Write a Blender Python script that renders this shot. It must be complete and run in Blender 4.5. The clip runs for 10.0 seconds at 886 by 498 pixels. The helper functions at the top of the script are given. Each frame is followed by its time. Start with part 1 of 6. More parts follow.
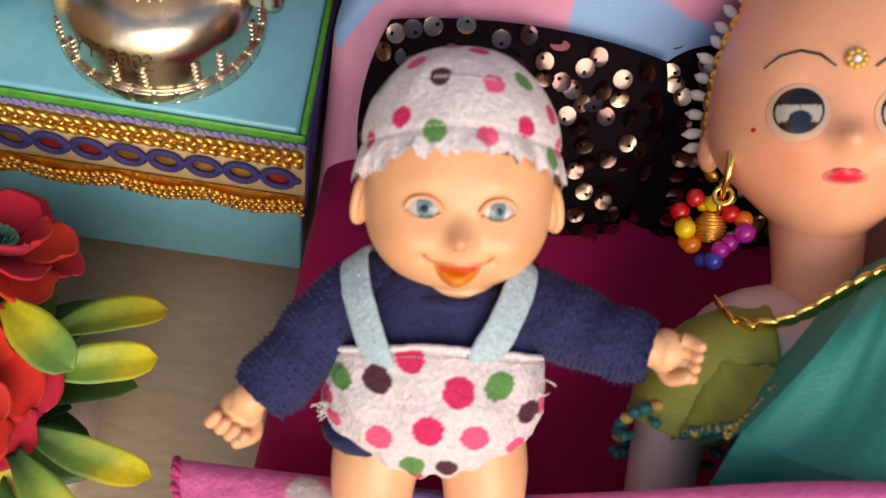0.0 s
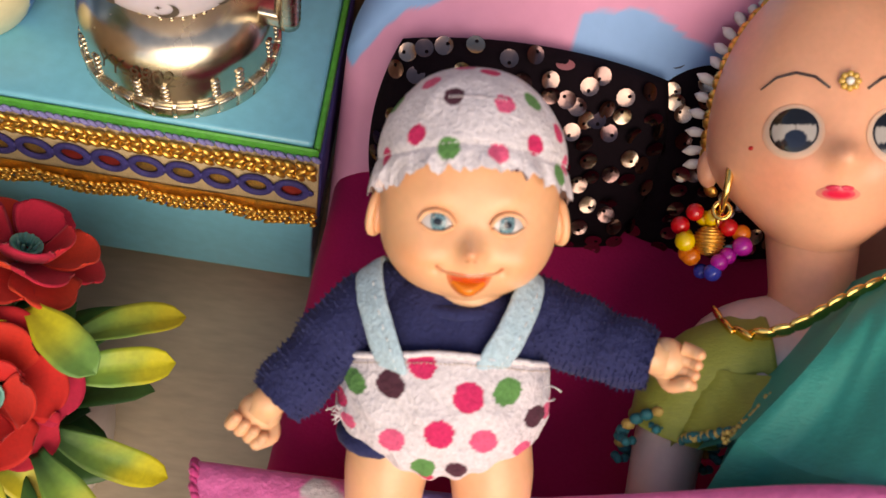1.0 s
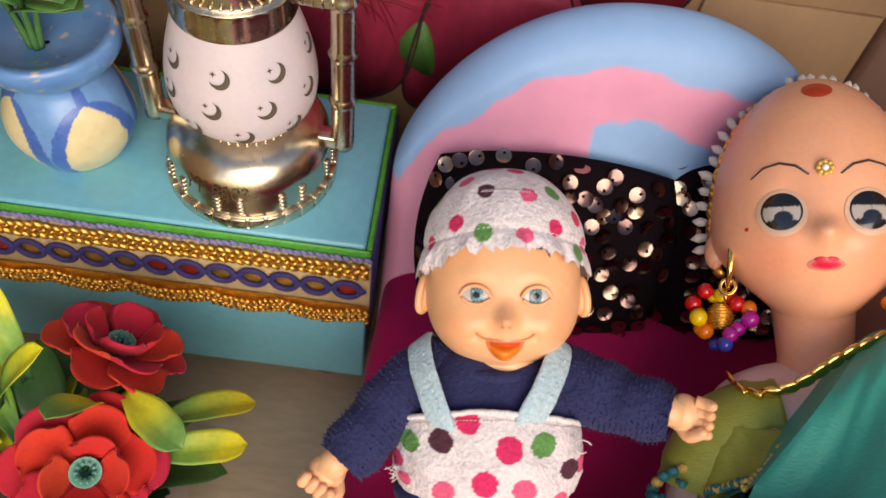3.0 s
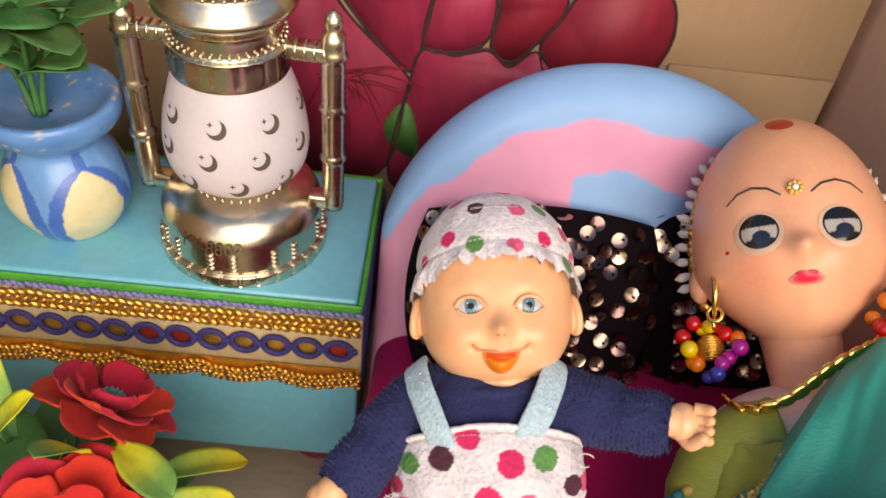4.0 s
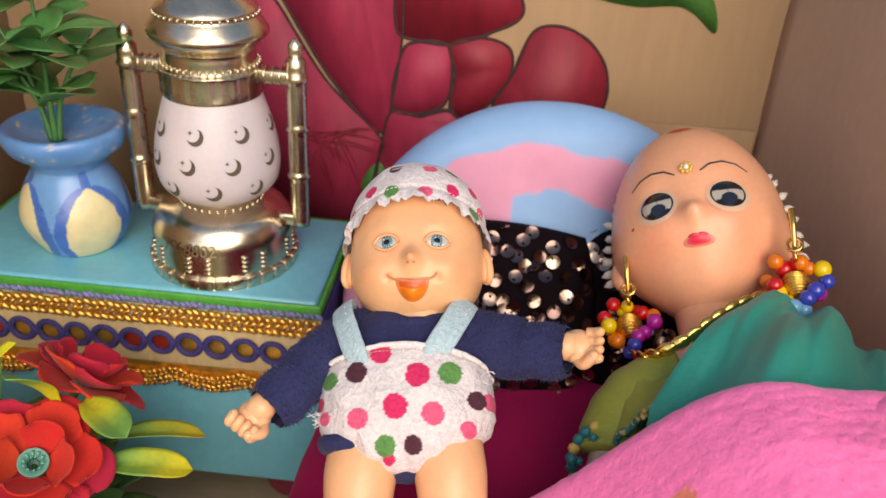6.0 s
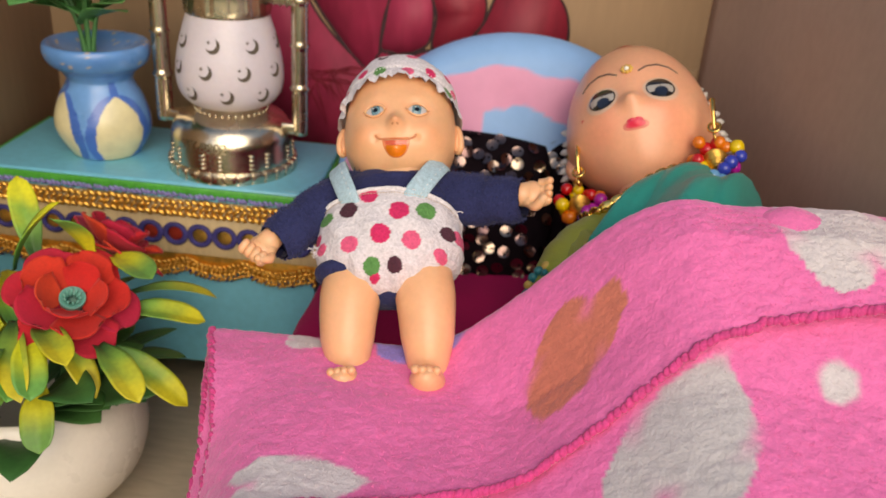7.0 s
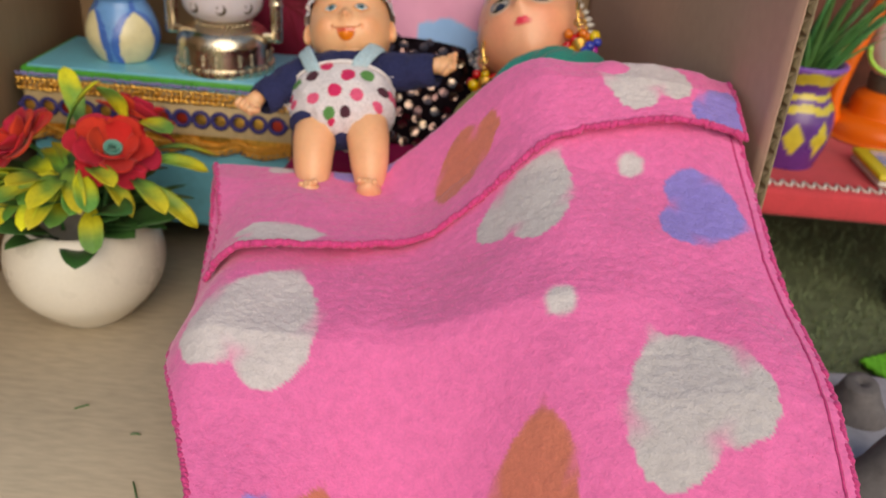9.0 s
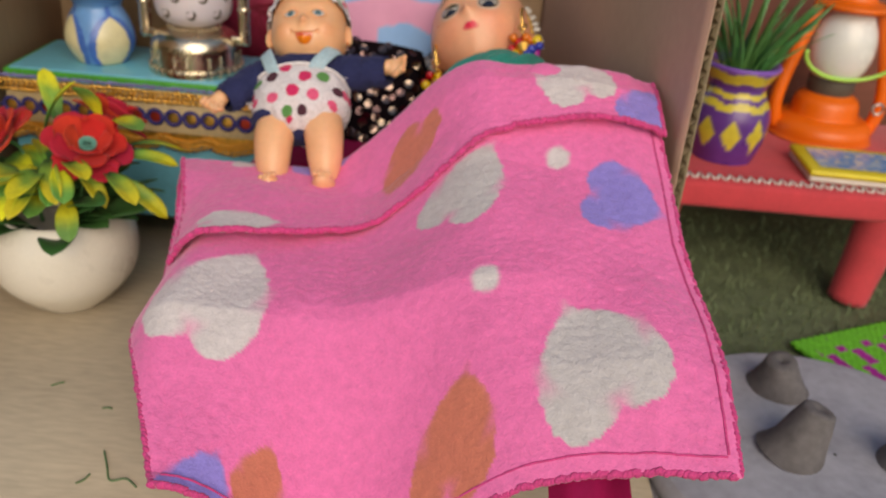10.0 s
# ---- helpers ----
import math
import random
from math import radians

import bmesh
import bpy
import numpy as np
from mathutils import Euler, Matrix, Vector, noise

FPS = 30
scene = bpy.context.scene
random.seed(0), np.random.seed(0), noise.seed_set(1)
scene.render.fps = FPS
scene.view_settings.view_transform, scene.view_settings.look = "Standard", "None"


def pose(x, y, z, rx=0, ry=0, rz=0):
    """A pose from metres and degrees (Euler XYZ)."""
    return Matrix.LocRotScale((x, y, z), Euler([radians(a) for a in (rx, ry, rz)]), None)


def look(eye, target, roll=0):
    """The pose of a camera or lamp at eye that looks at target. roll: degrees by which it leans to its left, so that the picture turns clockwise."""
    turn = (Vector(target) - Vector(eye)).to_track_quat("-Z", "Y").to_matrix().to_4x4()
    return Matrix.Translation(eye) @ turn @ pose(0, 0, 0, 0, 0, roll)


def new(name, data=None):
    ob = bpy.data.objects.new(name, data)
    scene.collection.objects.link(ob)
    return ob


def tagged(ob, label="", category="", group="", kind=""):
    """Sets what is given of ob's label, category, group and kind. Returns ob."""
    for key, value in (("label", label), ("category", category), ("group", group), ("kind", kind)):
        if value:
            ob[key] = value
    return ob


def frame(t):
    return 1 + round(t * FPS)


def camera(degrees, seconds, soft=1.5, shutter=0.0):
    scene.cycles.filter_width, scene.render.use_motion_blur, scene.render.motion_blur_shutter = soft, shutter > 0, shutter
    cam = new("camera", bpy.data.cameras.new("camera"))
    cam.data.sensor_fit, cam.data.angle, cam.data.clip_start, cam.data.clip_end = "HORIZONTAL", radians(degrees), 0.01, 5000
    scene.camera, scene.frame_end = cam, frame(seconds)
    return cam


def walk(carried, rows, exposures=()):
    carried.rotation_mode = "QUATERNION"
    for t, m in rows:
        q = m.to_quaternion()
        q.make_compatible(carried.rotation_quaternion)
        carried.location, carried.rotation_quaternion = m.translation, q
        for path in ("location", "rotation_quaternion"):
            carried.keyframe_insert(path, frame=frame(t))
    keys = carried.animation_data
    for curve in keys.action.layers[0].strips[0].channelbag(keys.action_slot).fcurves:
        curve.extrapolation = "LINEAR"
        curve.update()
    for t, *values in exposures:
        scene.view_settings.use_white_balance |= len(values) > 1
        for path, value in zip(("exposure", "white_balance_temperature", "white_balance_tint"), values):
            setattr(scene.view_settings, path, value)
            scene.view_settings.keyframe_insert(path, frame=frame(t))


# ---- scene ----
cam = camera(55.38, 10.0)
PATH = [
    (0, (0.02254, -0.14495, 0.34749), (0.06991, 0.08083, -0.09611), 19.21),
    (0.5, (0.02143, -0.14570, 0.35341), (0.06574, 0.07951, -0.09079), 18.94),
    (1, (0.01857, -0.14909, 0.35553), (0.06579, 0.08163, -0.08554), 19.35),
    (1.5, (0.02186, -0.15025, 0.35664), (0.06313, 0.08386, -0.08323), 17.80),
    (2, (0.01647, -0.15730, 0.35925), (0.05628, 0.09067, -0.07310), 16.76),
    (2.5, (0.01664, -0.16878, 0.37740), (0.04752, 0.09763, -0.04459), 13.84),
    (2.7, (0.01713, -0.17273, 0.38181), (0.03970, 0.10130, -0.03580), 11.88),
    (3.8, (0.02015, -0.20642, 0.35961), (0.02721, 0.15123, 0.01027), 6.84),
    (4, (0.01908, -0.21396, 0.35714), (0.03278, 0.15148, 0.01617), 7.20),
    (4.5, (0.02924, -0.23368, 0.34681), (0.04002, 0.15219, 0.02902), 6.36),
    (5, (0.03679, -0.24695, 0.34433), (0.04840, 0.14956, 0.03995), 5.64),
    (6.3, (0.07544, -0.30123, 0.31239), (0.04118, 0.14022, 0.08012), 3.34),
    (6.5, (0.07776, -0.31304, 0.30979), (0.05007, 0.13051, 0.08065), 3.83),
    (6.8, (0.06726, -0.34699, 0.30055), (0.05721, 0.09693, 0.07068), 4.24),
    (7, (0.08015, -0.36559, 0.28840), (0.05812, 0.08073, 0.06410), 4.65),
    (7.5, (0.08580, -0.39659, 0.28957), (0.07084, 0.04997, 0.06517), 5.09),
    (8, (0.08746, -0.43682, 0.29373), (0.07544, 0.00831, 0.06633), 5.05),
    (8.5, (0.09644, -0.47970, 0.29180), (0.08640, -0.03644, 0.06069), 4.92),
    (9, (0.11404, -0.51056, 0.28802), (0.10508, -0.06761, 0.05625), 4.71),
    (9.5, (0.12517, -0.52621, 0.30115), (0.11775, -0.08312, 0.06961), 4.75),
    (10, (0.13951, -0.54426, 0.29951), (0.13423, -0.10067, 0.06887), 4.84),
]
walk(cam, [(t, look(eye, target, roll)) for t, eye, target, roll in PATH], [(0, 0.52, 8200, 19), (2.5, 0.52, 8200, 18), (4.5, 0.68, 8000, 15), (6.5, 0.42, 7900, 14), (8, 0.10, 7900, 12), (10, 0.03, 7900, 12)])
cam.data.dof.use_dof, cam.data.dof.focus_distance, cam.data.dof.aperture_fstop = True, 0.275, 14.0

# ---- light ----
world = bpy.data.worlds.new("sky")
scene.world = world
world.use_nodes = True
wn = world.node_tree
sky = wn.nodes.new("ShaderNodeTexSky")
sky.sky_type, sky.sun_disc = "NISHITA", False
sky.sun_elevation, sky.sun_rotation = radians(34), radians(170)
wn.links.new(sky.outputs[0], wn.nodes["Background"].inputs[0])
wn.nodes["Background"].inputs[1].default_value = 0.13
sun = new("sun", bpy.data.lights.new("sun", "SUN"))
sun.data.energy, sun.data.angle, sun.data.color = 1.5, radians(50), (1.0, 0.95, 0.88)
sun.matrix_world = look((0.3, -1.0, 0.66), (0, 0, 0))


# ---- materials ----
def mat(name, color=(0.5, 0.5, 0.5), rough=0.6, metal=0.0, var=0.18, scale=60.0, bump=0.25, fine=500.0, depth=0.0004,
        sheen=0.0, coat=0.0, attr=False, spread=0.0, sss=0.0, stretch=(1, 1, 1), sheen_tint=(1, 1, 1), spec=0.5):
    """A procedural surface: colour (or the mesh's own colours), cloudy variation, fine grain and relief."""
    m = bpy.data.materials.new(name)
    m.use_nodes = True
    nt = m.node_tree
    N, L = nt.nodes, nt.links
    b = N["Principled BSDF"]
    co = N.new("ShaderNodeTexCoord")
    mp = N.new("ShaderNodeMapping")
    mp.inputs["Scale"].default_value = stretch
    L.new(co.outputs["Object"], mp.inputs[0])
    n1, n2 = N.new("ShaderNodeTexNoise"), N.new("ShaderNodeTexNoise")
    n1.inputs["Scale"].default_value, n1.inputs["Detail"].default_value = scale, 4
    n2.inputs["Scale"].default_value, n2.inputs["Detail"].default_value = fine, 3
    L.new(mp.outputs[0], n1.inputs[0]), L.new(mp.outputs[0], n2.inputs[0])
    add = N.new("ShaderNodeMath")
    add.operation = "MULTIPLY_ADD"
    add.inputs[1].default_value, add.inputs[2].default_value = 0.45, 0.0
    L.new(n2.outputs[0], add.inputs[0])
    mix = N.new("ShaderNodeMath")
    mix.operation = "MULTIPLY_ADD"
    mix.inputs[1].default_value = 0.55
    L.new(n1.outputs[0], mix.inputs[0]), L.new(add.outputs[0], mix.inputs[2])
    rng = N.new("ShaderNodeMapRange")
    rng.inputs[1].default_value, rng.inputs[2].default_value = 0.3, 0.7
    rng.inputs[3].default_value, rng.inputs[4].default_value = 1 - var, 1 + var
    L.new(mix.outputs[0], rng.inputs[0])
    tone = N.new("ShaderNodeHueSaturation")
    if attr:
        own = N.new("ShaderNodeAttribute")
        own.attribute_name = "col"
        L.new(own.outputs["Color"], tone.inputs["Color"])
    else:
        tone.inputs["Color"].default_value = (*color, 1)
    val = rng.outputs[0]
    if spread:
        info = N.new("ShaderNodeObjectInfo")
        r2 = N.new("ShaderNodeMapRange")
        r2.inputs[3].default_value, r2.inputs[4].default_value = 1 - spread, 1 + spread
        L.new(info.outputs["Random"], r2.inputs[0])
        mu = N.new("ShaderNodeMath")
        mu.operation = "MULTIPLY"
        L.new(val, mu.inputs[0]), L.new(r2.outputs[0], mu.inputs[1])
        val = mu.outputs[0]
        r3 = N.new("ShaderNodeMapRange")
        r3.inputs[3].default_value, r3.inputs[4].default_value = 0.5 - spread * 0.08, 0.5 + spread * 0.08
        L.new(info.outputs["Random"], r3.inputs[0]), L.new(r3.outputs[0], tone.inputs["Hue"])
    L.new(val, tone.inputs["Value"])
    L.new(tone.outputs[0], b.inputs["Base Color"])
    rr = N.new("ShaderNodeMapRange")
    rr.inputs[3].default_value, rr.inputs[4].default_value = max(rough - 0.1, 0.03), min(rough + 0.1, 1)
    L.new(n1.outputs[0], rr.inputs[0]), L.new(rr.outputs[0], b.inputs["Roughness"])
    b.inputs["Metallic"].default_value = metal
    b.inputs["Specular IOR Level"].default_value = spec
    b.inputs["Sheen Weight"].default_value, b.inputs["Sheen Roughness"].default_value = sheen, 0.4
    b.inputs["Sheen Tint"].default_value = (*sheen_tint, 1)
    b.inputs["Coat Weight"].default_value, b.inputs["Coat Roughness"].default_value = coat, 0.15
    if sss:
        b.inputs["Subsurface Weight"].default_value, b.inputs["Subsurface Scale"].default_value = sss, 0.002
        b.inputs["Subsurface Radius"].default_value = (1.0, 0.5, 0.3)
    if bump:
        bp = N.new("ShaderNodeBump")
        bp.inputs["Strength"].default_value, bp.inputs["Distance"].default_value = bump, depth
        L.new(mix.outputs[0], bp.inputs["Height"]), L.new(bp.outputs[0], b.inputs["Normal"])
    return m


CARD = mat("cardboard", (0.36, 0.235, 0.135), 0.85, var=0.10, scale=25, bump=0.5, fine=260, depth=0.0006, stretch=(1, 1, 0.15))
CARD_FLOOR = mat("cardboard_floor", (0.48, 0.40, 0.29), 0.8, var=0.22, scale=14, bump=0.4, fine=300, stretch=(0.25, 1, 1))
CARD_PINK = mat("cardboard_pink", (0.50, 0.32, 0.235), 0.8, var=0.07, scale=18, bump=0.3, fine=260, stretch=(1, 1, 0.6))
CARD_EDGE = mat("cardboard_edge", (0.30, 0.24, 0.15), 0.9, var=0.4, scale=120, bump=0.8, fine=700)
TEAL = mat("teal_paint", (0.13, 0.46, 0.60), 0.35, var=0.12, scale=35, bump=0.2, fine=250, coat=0.2)
GREEN_PAINT = mat("green_paint", (0.05, 0.33, 0.04), 0.45, var=0.3, scale=120)
GOLD = mat("gold_thread", (0.80, 0.46, 0.10), 0.32, 0.9, var=0.35, scale=300, bump=0.8, fine=1500, depth=0.0003)
GOLD_POL = mat("polished_gold", (0.85, 0.55, 0.16), 0.18, 1.0, var=0.15, scale=200, bump=0.2, fine=900)
NAVY = mat("navy_braid", (0.035, 0.03, 0.16), 0.75, var=0.35, scale=250, bump=0.8, fine=1300)
LILAC = mat("lilac_braid", (0.20, 0.19, 0.42), 0.8, var=0.35, scale=250, bump=0.8, fine=1300)
RIBBON = mat("cream_ribbon", (0.52, 0.40, 0.22), 0.6, var=0.15, scale=80, bump=0.6, fine=900, stretch=(4, 1, 0.3))
MAROON = mat("maroon_cloth", (0.14, 0.012, 0.03), 0.9, var=0.25, scale=60, bump=0.5, fine=700)
MAGENTA = mat("magenta_felt", (0.36, 0.008, 0.085), 0.92, var=0.12, scale=40, bump=0.6, fine=900, sheen=0.1, sheen_tint=(1, 0.3, 0.5), spec=0.2)
VELVET = mat("black_velvet", (0.006, 0.003, 0.005), 0.95, var=0.3, scale=80, bump=0.7, fine=900, spec=0.1)
SEQUIN = mat("sequin", (0.24, 0.165, 0.145), 0.2, 1.0, var=0.08, scale=300, bump=0.12, fine=900, spread=0.55)
CLAY = mat("painted_clay", attr=True, rough=0.55, var=0.06, scale=45, bump=0.5, fine=130, depth=0.0008)
FLEECE = mat("fleece", attr=True, rough=0.95, var=0.12, scale=230, bump=0.9, fine=800, depth=0.0009, spec=0.15, sheen=0.6, sheen_tint=(1, 0.75, 0.85))
FLEECE_FUZZ = mat("fleece_fuzz", attr=True, rough=0.95, var=0.2, scale=200, bump=0.0, sheen=0.3)
FLEECE_EDGE = mat("fleece_edge", (0.62, 0.055, 0.22), 0.9, var=0.25, scale=300, bump=0.9, fine=1200, sheen=0.3)
NICKEL = mat("nickel_plate", (0.66, 0.58, 0.44), 0.25, 1.0, var=0.14, scale=90, bump=0.15, fine=400)
OPAL = mat("opal_plastic", (0.62, 0.57, 0.62), 0.35, var=0.05, scale=50, bump=0.05, sss=0.2)
DARK = mat("dark_hollow", (0.09, 0.07, 0.05), 0.7, var=0.3)
BLUE_GLAZE = mat("glazed_pottery", attr=True, rough=0.3, var=0.16, scale=70, bump=0.5, fine=160, depth=0.0008, coat=0.35)
LEAF = mat("plastic_leaf", (0.075, 0.235, 0.065), 0.4, var=0.25, scale=120, bump=0.35, fine=500, spread=0.25, coat=0.1)
LEAF_TWO = mat("two_tone_leaf", attr=True, rough=0.5, var=0.2, scale=120, bump=0.35, fine=500, spread=0.18)
STEM = mat("green_stem", (0.05, 0.17, 0.05), 0.5, var=0.25)
CERAMIC = mat("white_ceramic", (0.72, 0.68, 0.60), 0.28, var=0.05, scale=30, bump=0.08, coat=0.25)
RED_FELT = mat("red_felt_petal", (0.52, 0.012, 0.020), 0.88, var=0.16, scale=90, bump=0.5, fine=900, sheen=0.25, sheen_tint=(1, 0.4, 0.4), spread=0.15)
MINT = mat("mint_plastic", (0.12, 0.38, 0.30), 0.5, var=0.15)
SKIN = mat("vinyl_skin", attr=True, rough=0.33, var=0.06, scale=90, bump=0.10, fine=500, sss=0.25)
CLOTH = mat("knit_cloth", attr=True, spec=0.15, rough=0.95, var=0.2, scale=700, bump=0.9, fine=1100, depth=0.0010, sheen=0.08)
SILK = mat("teal_silk", attr=True, rough=0.5, var=0.14, scale=500, bump=0.6, fine=1600, depth=0.0005, sheen=0.1, stretch=(1, 4, 1))
EYE = mat("glossy_eye", attr=True, rough=0.12, var=0.02, bump=0.0, coat=0.6)
BEAD = mat("plastic_bead", attr=True, rough=0.2, var=0.05, bump=0.05, coat=0.4)
PETAL_WHITE = mat("white_bud", (0.75, 0.72, 0.66), 0.6, var=0.1)
PAINT_RED = mat("wall_paint_red", (0.31, 0.020, 0.060), 0.6, var=0.28, scale=35, bump=0.3, fine=220, stretch=(1, 1, 0.35))
PAINT_DEEP = mat("wall_paint_deep", (0.25, 0.012, 0.030), 0.6, var=0.28, scale=35, bump=0.3, fine=220, stretch=(1, 1, 0.35))
PAINT_LINE = mat("wall_paint_line", (0.035, 0.012, 0.014), 0.7, var=0.3)
PAINT_GREEN = mat("wall_paint_green", (0.045, 0.16, 0.03), 0.6, var=0.3, scale=40)
GRASS = mat("turf", (0.13, 0.165, 0.085), 0.85, var=0.4, scale=60, bump=0.8, fine=400, depth=0.002)
BLADE = mat("turf_blade", (0.16, 0.21, 0.10), 0.7, var=0.4, scale=200)
RED_TABLE = mat("red_felt_table", (0.60, 0.055, 0.07), 0.9, var=0.14, scale=60, bump=0.7, fine=600, sheen=0.2)
THREAD = mat("white_thread", (0.7, 0.62, 0.58), 0.9, var=0.15)
DARK_CLAY = mat("sooty_clay", (0.13, 0.118, 0.12), 0.85, var=0.35, scale=45, bump=0.8, fine=200, depth=0.0014)
GREY_CLAY = mat("grey_clay", (0.38, 0.38, 0.43), 0.85, var=0.2, scale=30, bump=0.7, fine=160, depth=0.0012)
ORANGE = mat("orange_plastic", (0.85, 0.15, 0.008), 0.35, var=0.06, scale=40, bump=0.06)
GLOBE = mat("milky_globe", (0.75, 0.75, 0.72), 0.25, var=0.04, coat=0.3)
LIME = mat("lime_wire", (0.40, 0.75, 0.12), 0.35, var=0.1)
STEEL = mat("steel", (0.5, 0.48, 0.45), 0.3, 1.0)
YELLOW = mat("yellow_plastic", (0.72, 0.58, 0.03), 0.4, var=0.08)
WHITE_PL = mat("white_plastic", (0.62, 0.55, 0.50), 0.4, var=0.08)
SCREEN = mat("printed_screen", attr=True, rough=0.25, var=0.1, coat=0.4)
RUG = mat("crochet_rug", attr=True, rough=0.95, var=0.3, scale=250, bump=1.0, fine=800, depth=0.0012)
ROOM_WALL = mat("room_wall_brown", (0.20, 0.075, 0.05), 0.8, var=0.3, scale=30, bump=0.5, fine=200, stretch=(0.2, 1, 1))

# ---- building helpers ----
X, Y, Z = Vector((1, 0, 0)), Vector((0, 1, 0)), Vector((0, 0, 1))
PINK, WHITE, GREY = (0.87, 0.185, 0.44), (0.66, 0.60, 0.60), (0.56, 0.52, 0.52)


def mesh_of(name, bm, materials):
    me = bpy.data.meshes.new(name)
    for f in bm.faces:
        f.smooth = True
    bm.normal_update()
    bm.to_mesh(me)
    bm.free()
    for m in materials if isinstance(materials, (list, tuple)) else [materials]:
        me.materials.append(m)
    return me


def thing(name, label, category, base=(0, 0, 0), group=""):
    ob = new(name)
    ob.empty_display_size = 0.01
    ob.location = base
    return tagged(ob, label, category, group)


def hang(ob, parent):
    ob.parent = parent
    if parent.type == "EMPTY":
        ob.matrix_parent_inverse = Matrix.Translation(-parent.location)
    return ob


def part(name, bm, material, parent, label=""):
    return tagged(hang(new(name, mesh_of(name, bm, material)), parent), label)


def piece(name, me, m, parent):
    ob = hang(new(name, me), parent)
    ob.matrix_basis = m if parent.type == "EMPTY" else parent.matrix_basis.inverted() @ m
    return ob


def solid(name, bm, material, label, category="", kind="", group=""):
    return tagged(new(name, mesh_of(name, bm, material)), label, category, group, kind)


def frame_of(o, x, y, z):
    m = Matrix((x, y, z)).transposed().to_4x4()
    m.translation = o
    return m


def paint(bm):
    return bm.verts.layers.float_color.get("col") or bm.verts.layers.float_color.new("col")


def surf(bm, nu, nv, f, col=None, mi=0, wrap=False, flip=False):
    """A grid of points f(u, v); wrap: u runs round."""
    lay = paint(bm) if col else None
    rows = []
    for j in range(nv + 1):
        row = []
        for i in range(nu if wrap else nu + 1):
            u, v = i / nu, j / nv
            p = bm.verts.new(f(u, v))
            if col:
                c = col(u, v, p.co) if callable(col) else col
                p[lay] = (*c, 1)
            row.append(p)
        rows.append(row)
    n = len(rows[0])
    for j in range(nv):
        for i in range(nu):
            q = (rows[j][i], rows[j][(i + 1) % n], rows[j + 1][(i + 1) % n], rows[j + 1][i])
            try:
                fc = bm.faces.new(q[::-1] if flip else q)
                fc.material_index = mi
            except ValueError:
                pass
    return rows


def lathe(bm, prof, m=None, seg=48, col=None, mi=0, wave=None):
    """prof: (radius, height) from below upwards, turned round z and set by m."""
    m = m or Matrix()
    n = len(prof) - 1

    def f(u, v):
        r, h = prof[min(round(v * n), n)]
        if wave:
            r += wave(u, v)
        a = 2 * math.pi * u
        return m @ Vector((max(r, 1e-5) * math.cos(a), max(r, 1e-5) * math.sin(a), h))
    surf(bm, seg, n, f, col, mi, wrap=True)


def curve_prof(keys, steps=6):
    """Rounds a coarse (radius, height) profile."""
    out = []
    for i in range(len(keys) - 1):
        p0, p1 = keys[max(i - 1, 0)], keys[i]
        p2, p3 = keys[i + 1], keys[min(i + 2, len(keys) - 1)]
        for k in range(steps):
            t = k / steps
            out.append(tuple(0.5 * (2 * b + (c - a) * t + (2 * a - 5 * b + 4 * c - d) * t * t + (3 * b - a - 3 * c + d) * t ** 3)
                             for a, b, c, d in zip(p0, p1, p2, p3)))
    out.append(keys[-1])
    return out


def ball(bm, m, seg=16, rings=10, col=None, mi=0):
    def f(u, v):
        a, b = 2 * math.pi * u, math.pi * (v - 0.5)
        return m @ Vector((math.cos(a) * math.cos(b), math.sin(a) * math.cos(b), math.sin(b)))
    surf(bm, seg, rings, f, col, mi, wrap=True)


def at(c, r, rot=None):
    r = (r, r, r) if isinstance(r, (int, float)) else r
    return Matrix.Translation(c) @ (rot or Matrix()) @ Matrix.Diagonal((*r, 1))


def tube(bm, pts, r, seg=8, col=None, mi=0, closed=False, flat=1.0, up=None):
    """A tube through pts; r: one radius or one for each point; flat squeezes it along up."""
    pts = [Vector(p) for p in pts]
    n = len(pts)
    rad = r if isinstance(r, (list, tuple)) else [r] * n
    prev = up or Vector((0.13, 0.27, 0.95))
    rings = []
    for i in range(n):
        a = pts[i - 1] if (closed or i) else pts[i]
        b = pts[(i + 1) % n] if (closed or i < n - 1) else pts[i]
        d = (b - a).normalized()
        s = d.cross(prev)
        s = s.normalized() if s.length > 1e-6 else d.orthogonal().normalized()
        t = s.cross(d).normalized()
        if not up:
            prev = t
        rings.append((pts[i], s, t, rad[i]))
    m = n if closed else n - 1

    def f(u, v):
        p, s, t, q = rings[round(v * m) % n]
        a = 2 * math.pi * u
        return p + (s * math.cos(a) + t * math.sin(a) * flat) * q
    surf(bm, seg, m, f, col, mi, wrap=True)
    if not closed:
        lay = paint(bm) if col else None
        bm.verts.ensure_lookup_table()
        total = len(bm.verts)
        for k, w in ((total - seg * (m + 1), -1), (total - seg, 1)):
            try:
                fc = bm.faces.new([bm.verts[k + i] for i in range(seg)][::w])
                fc.material_index = mi
            except ValueError:
                pass


